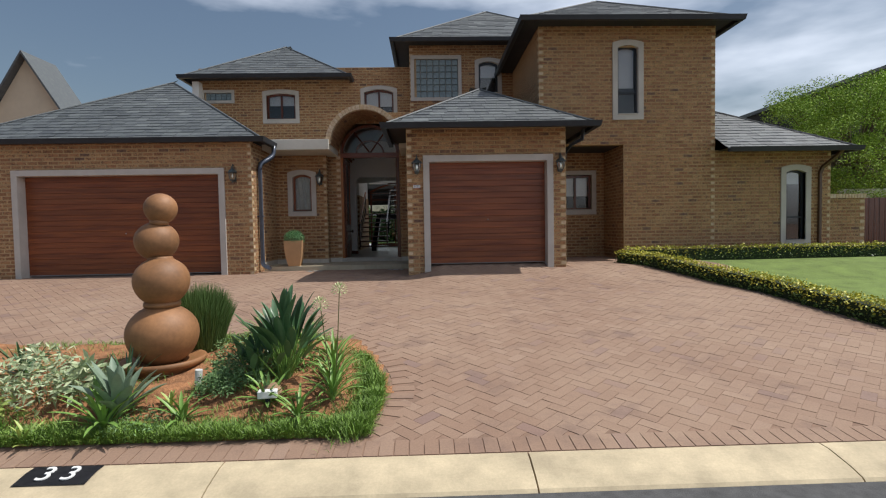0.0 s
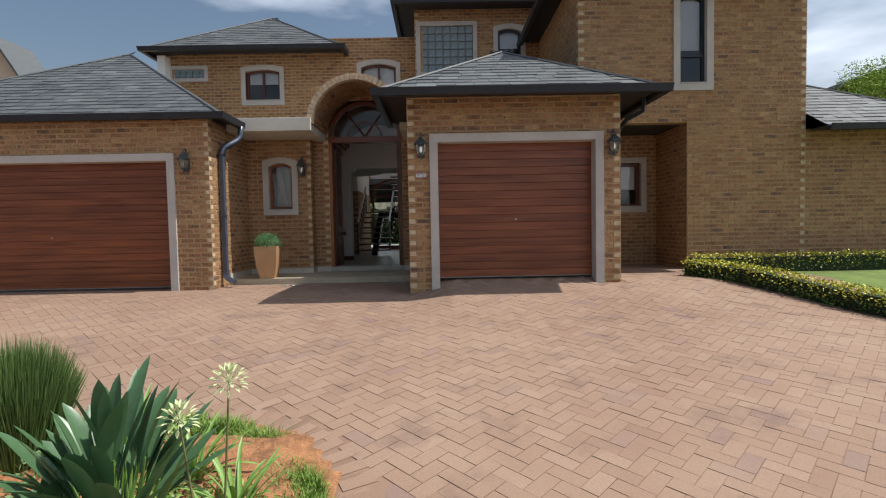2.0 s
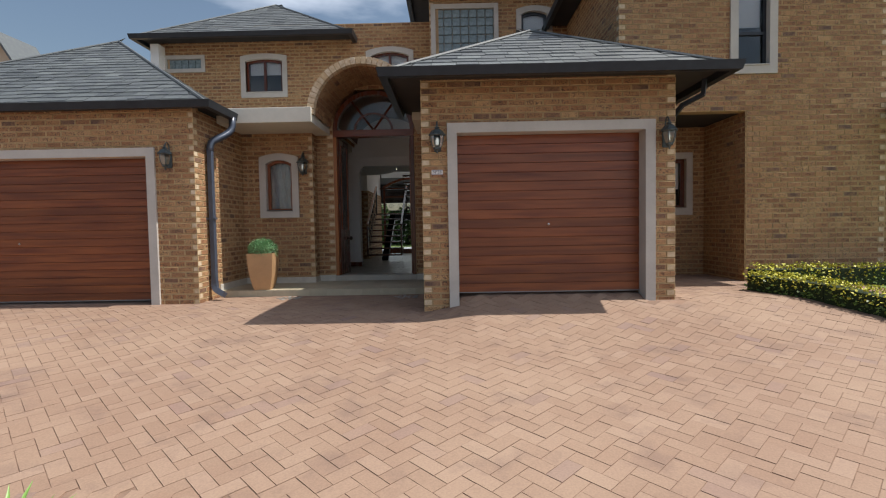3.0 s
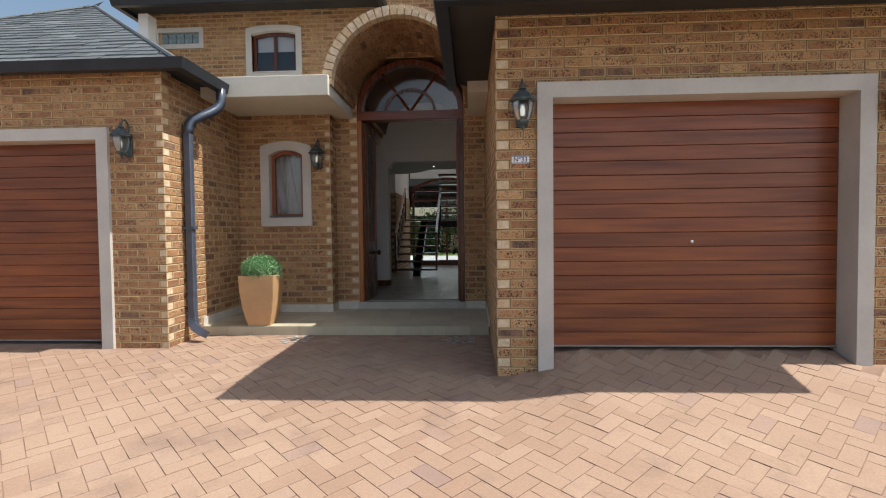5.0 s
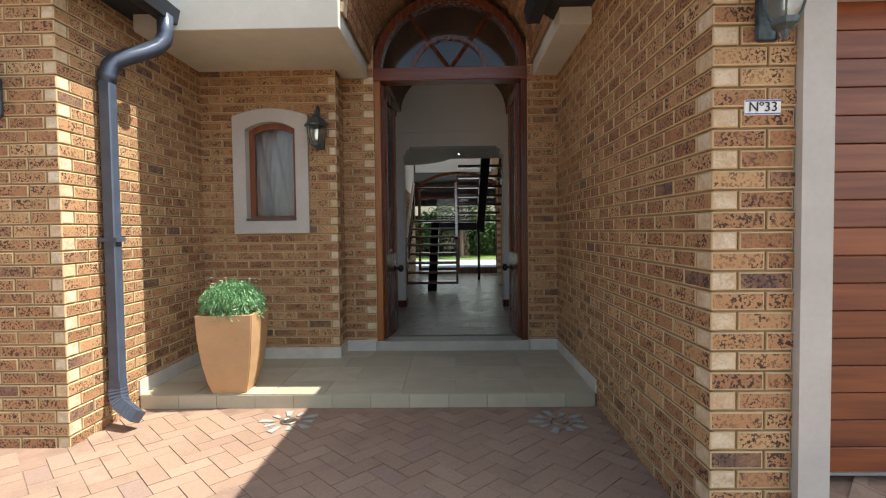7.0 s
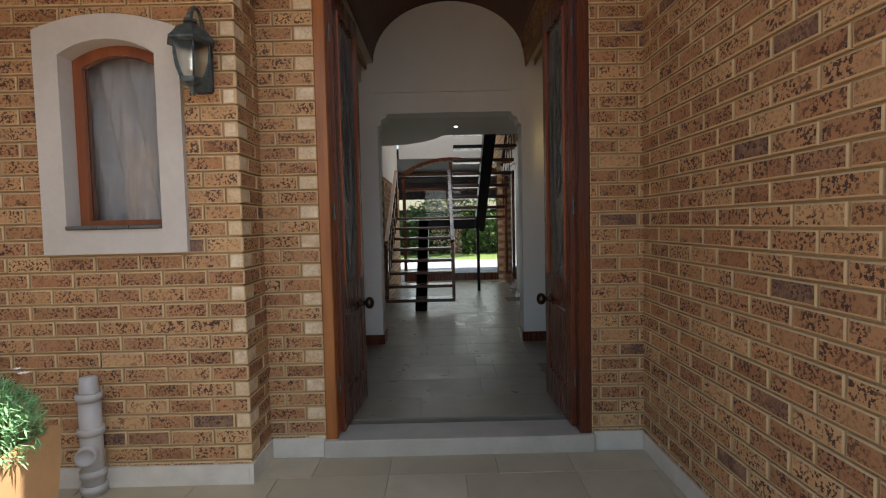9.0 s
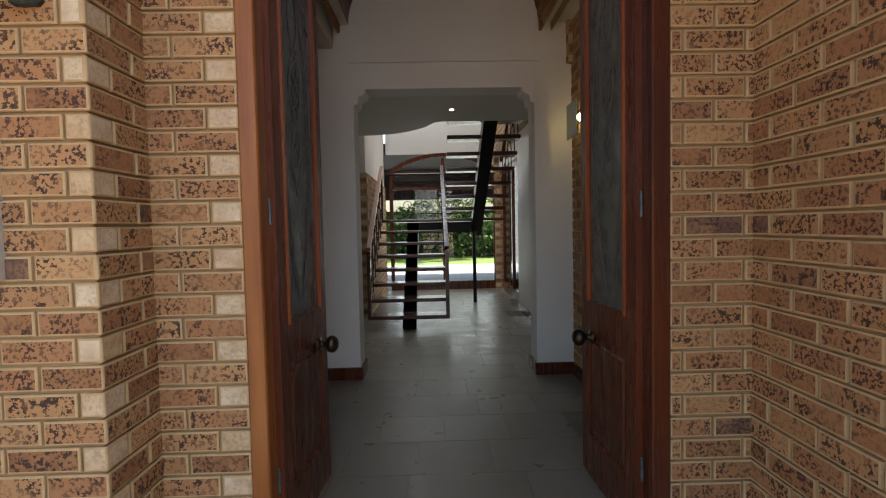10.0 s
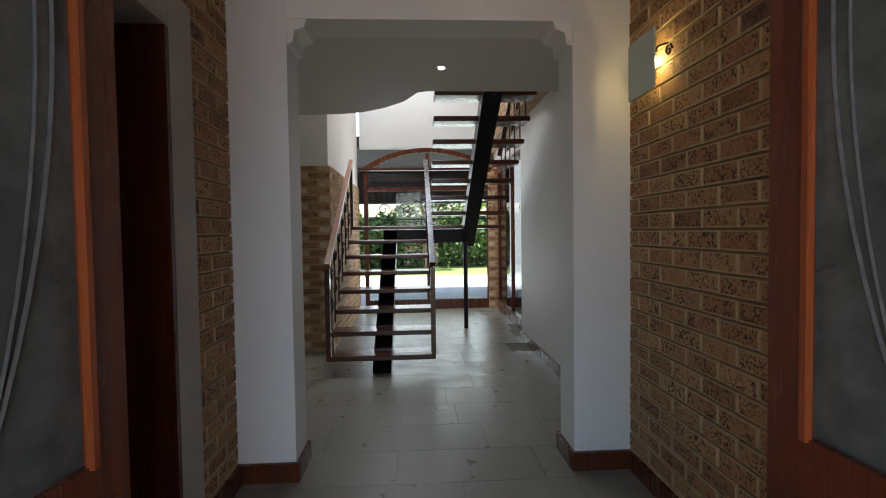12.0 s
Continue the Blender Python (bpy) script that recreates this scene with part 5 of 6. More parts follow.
def agapanthus(x, y, heads, seed):
    random.seed(seed)
    root = rosette("agapanthus_plant", x, y, 26, 0.42, 0.024, G_MID, "strap-leaved plant with greenish white flower heads on tall stems", tilt=(4, 45), droop=(0.4, 1.4), belly=0.35, seed=seed)
    for dx, dy, h in heads:
        part("flower_stem", tube([(dx * 0.2, dy * 0.2, 0), (dx * 0.7, dy * 0.7, h * 0.6), (dx, dy, h)], [0.006, 0.005, 0.004], 6), STEM, root, "slim green flower stem")
        L = Leaves()
        for k in range(46):
            az, t = k * 137.5, 15 + 110 * k / 46
            a, tt = math.radians(az), math.radians(t)
            d = Vector((math.cos(a) * math.sin(tt), math.sin(a) * math.sin(tt), math.cos(tt)))
            L.blade(Vector((dx, dy, h)), az, t, 0.062, 0.003, 0.0, 1, 0.1, 0)
            L.blade(Vector((dx, dy, h)) + d * 0.05, az, t, 0.036, 0.015, 0.2, 3, 0.3, 0.8)
        L.mesh("flower_head", G_BUD, root, "round head of pale greenish buds")
    return root


agapanthus(1.18, 2.25, [(0.06, 0.05, 0.88), (-0.10, -0.05, 0.76)], 8)
agapanthus(1.22, 1.98, [], 9)
agapanthus(1.12, 2.62, [], 10)
agapanthus(0.75, 3.0, [], 20)
agapanthus(0.2, 3.4, [], 21)
rosette("strap_leaf_plant", 0.66, 1.95, 20, 0.34, 0.034, G_MID, "low bright green strap-leaved plant", tilt=(15, 75), droop=(0.3, 1.0), seed=11)
rosette("strap_leaf_plant", 0.95, 1.78, 22, 0.36, 0.026, G_MID, "low bright green strap-leaved plant", tilt=(10, 75), droop=(0.4, 1.2), seed=12)
rosette("strap_leaf_plant", 0.0, 1.78, 16, 0.30, 0.030, G_MID, "low bright green strap-leaved plant", tilt=(10, 70), droop=(0.3, 0.9), seed=13)
rosette("agave_plant", -0.55, 1.85, 20, 0.50, 0.10, G_BLUE, "large pale blue-green agave", tilt=(4, 55), droop=(0.0, 0.35), fold=0.3, belly=0.7, seed=14)
rosette("strap_leaf_plant", -0.58, 1.68, 26, 0.46, 0.040, G_MID, "bright green strap-leaved plant", tilt=(4, 60), droop=(0.3, 1.0), seed=15)
rosette("strap_leaf_plant", -1.10, 1.55, 14, 0.24, 0.028, G_LIME, "small yellow-green strap-leaved plant", tilt=(10, 70), droop=(0.3, 0.9), seed=16)
rosette("spiky_plant", -0.78, 2.35, 20, 0.42, 0.02, G_DARK, "dark spiky narrow-leaved plant", tilt=(10, 75), droop=(0.0, 0.3), seed=17)
rosette("spiky_plant", -0.18, 1.95, 12, 0.16, 0.03, G_LIME, "small lime green rosette plant", tilt=(20, 75), droop=(0.0, 0.3), seed=18)
rosette("spiky_plant", -1.9, 2.6, 24, 0.42, 0.03, G_DARK, "dark spiky narrow-leaved plant", tilt=(10, 75), droop=(0.0, 0.3), seed=19)


def bush(name, x, y, r, h, n, mat, label, size=0.03, seed=1, upright=False):
    random.seed(seed)
    root = thing(name, soil_point(x, y))
    tagged(root, label, "bush")
    L = Leaves()
    if upright:
        for k in range(n):
            a, q = random.uniform(0, 2 * math.pi), r * math.sqrt(random.random())
            t = 2 + 15 * q / r
            hh = h * math.sqrt(max(0.15, 1 - 0.55 * (q / r) ** 2)) * random.uniform(0.85, 1.04)
            L.blade((0.7 * q * math.cos(a), 0.7 * q * math.sin(a), 0), math.degrees(a) + random.uniform(-20, 20), t, hh, 0.007, random.uniform(-0.25, 0.25), 4, 0.3, 0.2, random.uniform(0, 3))
        L.mesh("foliage", mat, root)
    else:
        for k in range(n):
            a, u = random.uniform(0, 2 * math.pi), random.uniform(0.15, 1)
            q = r * math.sqrt(random.random()) * (1 + 0.2 * math.sin(5 * a))
            z = h * u * math.sqrt(max(0.05, 1 - (q / (r * 1.25)) ** 2))
            L.leaf((q * math.cos(a), q * math.sin(a), z), size * random.uniform(0.6, 1.3), 3.2)
        L.mesh("foliage", mat, root)
        part("stem", tube([(0, 0, -0.02), (0, 0, h * 0.4)], 0.012, 5), BARK, root)
    return root


bush("rush_bush", -0.47, 3.26, 0.30, 0.78, 3000, G_RUSH, "dense upright dark green rush-like bush", upright=True, seed=31)
bush("feathery_shrub", 0.30, 2.35, 0.30, 0.28, 2600, G_FEATHER, "low feathery green shrub", 0.014, 32)
bush("feathery_shrub", 0.18, 2.1, 0.2, 0.2, 1300, G_FEATHER, "low feathery green shrub", 0.012, 33)
bush("variegated_shrub", -1.35, 2.05, 0.36, 0.52, 900, G_PALE, "pale grey-green spreading leafy shrub", 0.021, 34)
bush("variegated_shrub", -0.98, 2.12, 0.24, 0.32, 300, G_PALE, "pale grey-green leafy shrub", 0.035, 35)
bush("variegated_shrub", -1.75, 1.75, 0.3, 0.35, 420, G_LIME, "low yellow-green leafy shrub", 0.035, 36)
bush("low_groundcover", -0.35, 1.75, 0.3, 0.10, 500, G_FEATHER, "sparse feathery ground cover", 0.012, 37)
bush("low_groundcover", 0.75, 2.75, 0.35, 0.16, 700, G_MID, "low green ground cover", 0.016, 38)
bush("low_groundcover", 0.15, 3.1, 0.42, 0.22, 1100, G_FEATHER, "low feathery ground cover", 0.014, 39)


def stone(x, y, sx, sy, sz, mat, label, seed, lift=0.0):
    bm = bmesh.new()
    bmesh.ops.create_icosphere(bm, subdivisions=3, radius=1)
    for v in bm.verts:
        k = 1 + 0.18 * noise.noise(v.co * 1.3 + Vector((seed, 0, 0))) + 0.05 * noise.noise(v.co * 5)
        v.co = Vector((v.co.x * sx * k, v.co.y * sy * k, max(-0.6, v.co.z) * sz * k))
    ob = obj("garden_stone", bm, mat, smooth=True)
    ob.location = (x, y, bedz(x, y) + sz * 0.35 + lift)
    return tagged(ob, label, "stone")


stone(0.68, 2.02, 0.09, 0.08, 0.075, STONE, "rounded brown stone in the flower bed", 3)
stone(0.42, 2.62, 0.10, 0.09, 0.07, plain("orange_stone", (0.42, 0.15, 0.08), 0.9, 0, 0.2, 8, 0.5), "small orange-red stone in the flower bed", 5)
lampbox = thing("garden_spotlight", (0.68, 1.88, bedz(0.68, 1.88) + 0.05), radians(8))
tagged(lampbox, "white box-shaped garden spotlight on the soil", "spotlight")
part("housing", bev(boxes((-0.08, -0.04, 0.02, 0.08, 0.04, 0.085)), 0.006), WHITE, lampbox)
part("bracket", boxes((-0.02, -0.01, -0.05, 0.02, 0.01, 0.02)), DARK, lampbox)
lampbox = thing("garden_spotlight", (-0.01, 2.12, bedz(-0.01, 2.12) + 0.03), radians(-15))
tagged(lampbox, "silver cylindrical garden spotlight on a spike", "spotlight")
part("housing", tube([(0, 0, 0.02), (0.01, 0, 0.15)], 0.032, 14), plain("silver_paint", (0.72, 0.72, 0.70), 0.4, 0.1), lampbox)
part("spike", tube([(0, 0, -0.08), (0, 0, 0.03)], [0.003, 0.01], 8), DARK, lampbox)

# grass border of the bed
random.seed(71)
L = Leaves()
for k in range(40000):
    if k < 18500:
        x, y = random.uniform(-4.0, 1.6), 1.48 + abs(random.gauss(0, 0.12))
        if y > 1.80:
            continue
    else:
        j = random.random()
        seg_pts = [(1.50, 1.62), (1.64, 2.1), (1.62, 2.55), (1.44, 3.1), (1.24, 3.42), (1.0, 3.66), (0.5, 3.93), (-0.2, 3.98), (-1.2, 3.8), (-2.4, 3.5)]
        q = j * (len(seg_pts) - 1)
        i = int(q)
        f = q - i
        (xa, ya), (xb, yb) = seg_pts[i], seg_pts[i + 1]
        x, y = xa + (xb - xa) * f - abs(random.gauss(0, 0.15)), ya + (yb - ya) * f - abs(random.gauss(0, 0.13))
    cl = noise.noise((x * 6, y * 6, 0.0))
    L.blade((x, y, zg(x, y) + 0.01), random.uniform(0, 360), random.uniform(5, 55), random.uniform(0.07, 0.135) * (1 + 0.6 * cl), 0.0065, random.uniform(0.2, 1.2), 3, 0.2, 0.3)
tagged(L.mesh("grass_border", G_GRASS), "lush green tufted grass edging of the flower bed", "grass", kind="stuff")
random.seed(72)
L = Leaves()
for k in range(16000):
    x, y = random.uniform(-4, 1.5), random.uniform(1.7, 4.8)
    if noise.noise((x * 2.5, y * 2.5, 7.0)) > -0.02 and inside(BED, x + 0.1, y + 0.05):
        L.blade((x, y, bedz(x, y) - 0.01), random.uniform(0, 360), random.uniform(5, 60), random.uniform(0.03, 0.10), 0.005, random.uniform(0.2, 1.0), 3, 0.2, 0.3)
tagged(L.mesh("weeds", G_GRASS), "scattered weeds on the soil", "grass", kind="stuff")


# ---- hedges ----
def hedge(name, pts, w, h, label, seed, dens=420):
    random.seed(seed)
    root = thing(name)
    tagged(root, label, "hedge")
    core = bmesh.new()
    L, T2 = Leaves(), Leaves()
    for (xa, ya), (xb, yb) in zip(pts, pts[1:]):
        d = Vector((xb - xa, yb - ya, 0))
        ln = d.length
        nx, ny = -d.y / ln, d.x / ln
        za, zb = zg(xa, ya), zg(xb, yb)
        m = w / 2 - 0.05
        vs = [core.verts.new((x + nx * s, y + ny * s, z + t)) for x, y, z in ((xa, ya, za), (xb, yb, zb)) for s, t in ((-m, -0.02), (m, -0.02), (m, h - 0.05), (-m, h - 0.05))]
        for f in ((3, 2, 1, 0), (4, 5, 6, 7), (0, 1, 5, 4), (1, 2, 6, 5), (2, 3, 7, 6), (3, 0, 4, 7)):
            core.faces.new([vs[i] for i in f])
        for k in range(int(ln * dens * 2.2)):
            u = random.random()
            side = random.random()
            if side < 0.42:
                s, t = random.uniform(-w / 2, w / 2), h + random.gauss(0, 0.018)
            else:
                s = (w / 2 + random.gauss(0, 0.015)) * (1 if side < 0.7 else -1)
                t = random.uniform(0.01, h)
            x, y = xa + d.x * u + nx * s, ya + d.y * u + ny * s
            wob = 0.02 * noise.noise((x * 3, y * 3, t * 3))
            z = za + (zb - za) * u + t + wob
            (T2 if (t > h - 0.09 and random.random() < 0.94) or (t > h * 0.4 and random.random() < 0.42) else L).leaf((x + wob, y, z), 0.025 * random.uniform(0.7, 1.3), 1.6)
    # near-black filler: its colour is the shade between the leaves
    part("hedge_core", core, plain("hedge_inner_shade", (0.02, 0.035, 0.012), 0.95), root)
    L.mesh("foliage", G_HEDGE, root)
    T2.mesh("shoot_layer", G_TIPS, root, "yellow-green new shoots")


hedge("clipped_hedge", [(6.50, 8.98), (6.93, 8.05), (7.54, 6.95), (7.92, 5.86), (8.02, 4.74), (8.16, 3.82), (8.35, 1.5)], 0.34, 0.27, "low clipped hedge with yellow-green tips, edging the drive", 41, 420)
hedge("clipped_hedge", [(6.75, 9.42), (14.2, 9.42)], 0.34, 0.30, "low clipped hedge with yellow-green tips, along the house", 42, 300)


# ---- trees ----
def tree(name, x, y, z, h, r, label, mat, n=9000, seed=1, leaf=0.09, trunk=0.12, clumps=26, low=0.35, flat=0.5):
    random.seed(seed)
    root = thing(name, (x, y, z))
    tagged(root, label, "tree")
    tb = bmesh.new()
    tube([(0, 0, -0.1), (0.03, 0.02, h * 0.2), (-0.02, 0.03, h * 0.42), (0.03, 0, h * 0.6)], [trunk, trunk * 0.8, trunk * 0.6, trunk * 0.35], 8, tb)
    part("trunk", tb, BARK, root)
    lb = bmesh.new()
    L = Leaves()
    for k in range(clumps):
        a = k * 2.399 + random.uniform(-0.3, 0.3)
        u = (k + 0.5) / clumps
        q = r * math.sqrt(random.uniform(0.15, 1)) * (0.55 + 0.45 * math.sin(math.pi * min(1, u * 0.9 + 0.25)))
        cz = h * (low + (0.92 - low) * u)
        c = Vector((q * math.cos(a), q * math.sin(a), cz))
        s = Vector((0, 0, h * random.uniform(0.25, 0.5)))
        tube([s, s.lerp(c, 0.5) + Vector((0, 0, 0.1)), c], [trunk * 0.35, trunk * 0.2, 0.01], 5, lb)
        cr = r * random.uniform(0.15, 0.27)
        for j in range(n // clumps):
            d = Vector((random.gauss(0, 1), random.gauss(0, 1), random.gauss(0, 1))).normalized() * cr * random.random() ** 0.5
            d.z *= flat
            L.leaf(c + d, leaf * random.uniform(0.5, 1.2), 2.2)
    tagged(part("limb_tangle", lb, BARK, root), kind="stuff")
    L.mesh("crown", mat, root)
    return root


tree("garden_tree", 16.4, 14.2, -0.2, 5.9, 3.7, "light green feathery garden tree behind the wall", G_TREE, 110000, 51, 0.034, 0.14, 120, 0.22, 0.38)
tree("garden_tree", 20.3, 15.0, -0.2, 6.9, 3.6, "light green feathery garden tree behind the wall", G_TREE, 80000, 52, 0.040, 0.14, 90, 0.25, 0.38)
tree("shade_tree", 17.5, 17.0, -0.2, 4.4, 3.0, "dark green tree behind the garden wall", G_FAR, 22000, 53, 0.08, 0.14, 30, 0.15)

# ---- neighbours ----
def gable_house(name, x0, x1, y0, y1, zw, zp, wall, label):
    root = thing(name)
    tagged(root, label, "house")
    cx = (x0 + x1) / 2
    bm = bmesh.new()
    f = [bm.verts.new(p) for p in ((x0, y0, -1), (x1, y0, -1), (x1, y0, zw), (cx, y0, zp), (x0, y0, zw))]
    b = [bm.verts.new((v.co.x, y1, v.co.z)) for v in f]
    bm.faces.new(f)
    bm.faces.new(b[::-1])
    for k in range(5):
        bm.faces.new((f[k], b[k], b[(k + 1) % 5], f[(k + 1) % 5]))
    bmesh.ops.recalc_face_normals(bm, faces=bm.faces[:])
    part("wall", bm, wall, root)
    rf = bmesh.new()
    sl = (zp - zw) / (x1 - cx)
    for s, xe in ((1, x1), (-1, x0)):
        ov = 0.5
        a = [(cx, zp + 0.03), (xe + s * ov, zw - sl * ov + 0.03), (xe + s * ov, zw - sl * ov + 0.18), (cx, zp + 0.20)]
        va = [rf.verts.new((p, y0 - 0.4, q)) for p, q in a]
        vb = [rf.verts.new((p, y1 + 0.4, q)) for p, q in a]
        rf.faces.new(va)
        rf.faces.new(vb[::-1])
        for k in range(4):
            rf.faces.new((va[k], vb[k], vb[(k + 1) % 4], va[(k + 1) % 4]))
    bmesh.ops.recalc_face_normals(rf, faces=rf.faces[:])
    part("roof", rf, SLATE, root, "grey roof")
    return root


gable_house("neighbour_house", -20.2, -15.4, 24, 25.6, 5.9, 9.72, plain("neighbour_cream_wall", (0.55, 0.48, 0.36), 0.85, 0, 0.06, 2), "cream plastered neighbouring house with a grey roof")
gable_house("neighbour_house", 16.0, 42.0, 21, 36, 5.3, 9.6, SOFFIT, "neighbouring house with a dark roof behind the trees")
gp = thing("garden_gate", (13.68, 10.1, -0.2))
tagged(gp, "dark timber garden gate beside the brick wall", "gate")
for k in range(8):
    part("board", boxes((-0.5 + k * 0.14, 0, 0, -0.37 + k * 0.14, 0.03, 1.55)), MAHOG, gp)
part("rail", boxes((-0.5, 0.03, 0.3, 0.62, 0.07, 0.4), (-0.5, 0.03, 1.2, 0.62, 0.07, 1.3)), MAHOGX, gp)
bwl = boxes((14.2, 12.0, -0.4, 30, 12.2, 1.7))
tagged(obj("boundary_wall", bwl, CREAM), "plastered boundary wall", "wall", kind="structure")
co = bmesh.new()
for k in range(12):
    box(co, 12.23 + k * 0.078, 10.0, 1.345, 12.23 + k * 0.078 + 0.068, 10.3, 1.45)
tagged(obj("wall_coping", co, PALE_I), "brick on edge coping of the garden wall", "coping", kind="structure")


known = {o.name for o in scene.collection.objects}
# ---- wall lanterns ----
def lantern(x, y, z, label, sc=1.0):
    """Lantern on a wall at y, body hanging in front; z is the middle of the glass."""
    root = thing("wall_lantern", (x, y, z))
    root.scale = (sc, sc, sc)
    tagged(root, label, "wall lamp", "wall lanterns")
    oy = -0.13
    part("backplate", bev(boxes((-0.045, -0.018, -0.15, 0.045, -0.009, 0.10)), 0.012), LAMPMETAL, root)
    pts = [(0, -0.02, 0.02)] + [(0, oy * (0.5 - 0.5 * math.cos(a)), 0.11 + 0.13 * math.sin(a)) for a in [math.pi * k / 10 for k in range(0, 11)]]
    part("arm", tube(pts, 0.009, 8), LAMPMETAL, root, "curved metal arm", True)
    hexa = lambda prof: lathe([(r, zz) for r, zz in prof], 6, at=(0, oy, 0))
    part("roof", hexa([(0, 0.20), (0.010, 0.195), (0.018, 0.178), (0.012, 0.165), (0.03, 0.160), (0.034, 0.148), (0.020, 0.142), (0.034, 0.134), (0.072, 0.108), (0.094, 0.078), (0.112, 0.060), (0.112, 0.050), (0.088, 0.042), (0, 0.042)]), LAMPMETAL, root, "weathered grey-blue hexagonal domed cap")
    part("glass", hexa([(0, 0.042), (0.080, 0.042), (0.080, 0.01), (0.073, -0.04), (0.058, -0.085), (0.045, -0.11), (0, -0.11)]), FROST, root, "frosted glass")
    rb = bmesh.new()
    for k in range(6):
        a = 2 * math.pi * k / 6
        tube([(q * math.cos(a), oy + q * math.sin(a), zz) for q, zz in ((0.083, 0.042), (0.083, 0.01), (0.076, -0.04), (0.061, -0.085), (0.047, -0.112))], 0.005, 4, rb)
    part("rib", rb, LAMPMETAL, root)
    part("base", hexa([(0, -0.105), (0.054, -0.108), (0.05, -0.13), (0.018, -0.15), (0.014, -0.168), (0.006, -0.185), (0, -0.19)]), LAMPMETAL, root)
    em = bpy.data.materials.get("bulb_glow")
    if not em:
        em = bpy.data.materials.new("bulb_glow")
        em.use_nodes = True
        p = em.node_tree.nodes["Principled BSDF"]
        p.inputs["Emission Color"].default_value = (0.95, 1, 0.95, 1)
        p.inputs["Emission Strength"].default_value = 0.3
    part("bulb", lathe([(0, -0.08), (0.018, -0.07), (0.022, -0.02), (0.012, 0.02), (0, 0.025)], 10, at=(0, oy, 0)), em, root, "bulb", True)
    return root


lantern(1.89, 8.04, 2.06, "weathered grey wall lantern with frosted glass by a garage door")
lantern(4.90, 8.04, 2.06, "weathered grey wall lantern with frosted glass by a garage door")
lantern(-2.26, 9.04, 2.04, "weathered grey wall lantern with frosted glass by a garage door")
lantern(-0.70, 10.86, 2.11, "small weathered metal wall lantern beside the porch window", 1.05)

# number tile
nt = thing("number_plaque", (1.88, 8.038, 1.645))
tagged(nt, "small white ceramic house number tile reading N 33", "house number")
part("tile", bev(boxes((-0.075, -0.008, -0.032, 0.075, 0.002, 0.032)), 0.003), WHITE, nt)
INK = plain("black_ink", (0.01, 0.01, 0.012), 0.5)


def lettering(text, size, parent, loc, rot, mat, depth=0.001):
    cu = bpy.data.curves.new("lettering", "FONT")
    cu.body, cu.size, cu.align_x, cu.align_y, cu.extrude = text, size, "CENTER", "CENTER", depth
    tmp = new("tmp", cu)
    me = bpy.data.meshes.new_from_object(tmp.evaluated_get(bpy.context.evaluated_depsgraph_get()))
    bpy.data.objects.remove(tmp)
    me.materials.clear()
    me.materials.append(mat)
    ob = new("lettering", me)
    ob.parent = parent
    ob.matrix_basis = pose(*loc, *rot)
    return ob


lettering("N\u00ba33", 0.056, nt, (0, -0.010, 0), (90, 0, 0), INK)
part("border", boxes((-0.072, -0.0095, 0.024, 0.072, -0.008, 0.029), (-0.072, -0.0095, -0.029, 0.072, -0.008, -0.024)), plain("blue_border", (0.1, 0.14, 0.35), 0.4), nt)
kp = thing("kerb_number", (-0.51, 0.88, -0.896))
tagged(kp, "black painted patch on the kerb with white numerals 33", "house number")
bm = bmesh.new()
rows = [[bm.verts.new((x, y, z)) for x in (-0.243, 0.243)] for y, z in ((-0.115, -0.0195), (0.02, 0.0055), (0.105, 0.0075))]
for a, b in zip(rows, rows[1:]):
    bm.faces.new((a[0], a[1], b[1], b[0]))
bmesh.ops.solidify(bm, geom=bm.faces[:], thickness=-0.003)
part("patch", bm, plain("black_road_paint", (0.03, 0.03, 0.035), 0.8, 0, 0.3, 12), kp)
lettering("3 3", 0.215, kp, (0.0, -0.01, 0.006), (8.3, 0, 0), plain("white_road_paint", (0.75, 0.75, 0.72), 0.7, 0, 0.05, 10), 0.004)


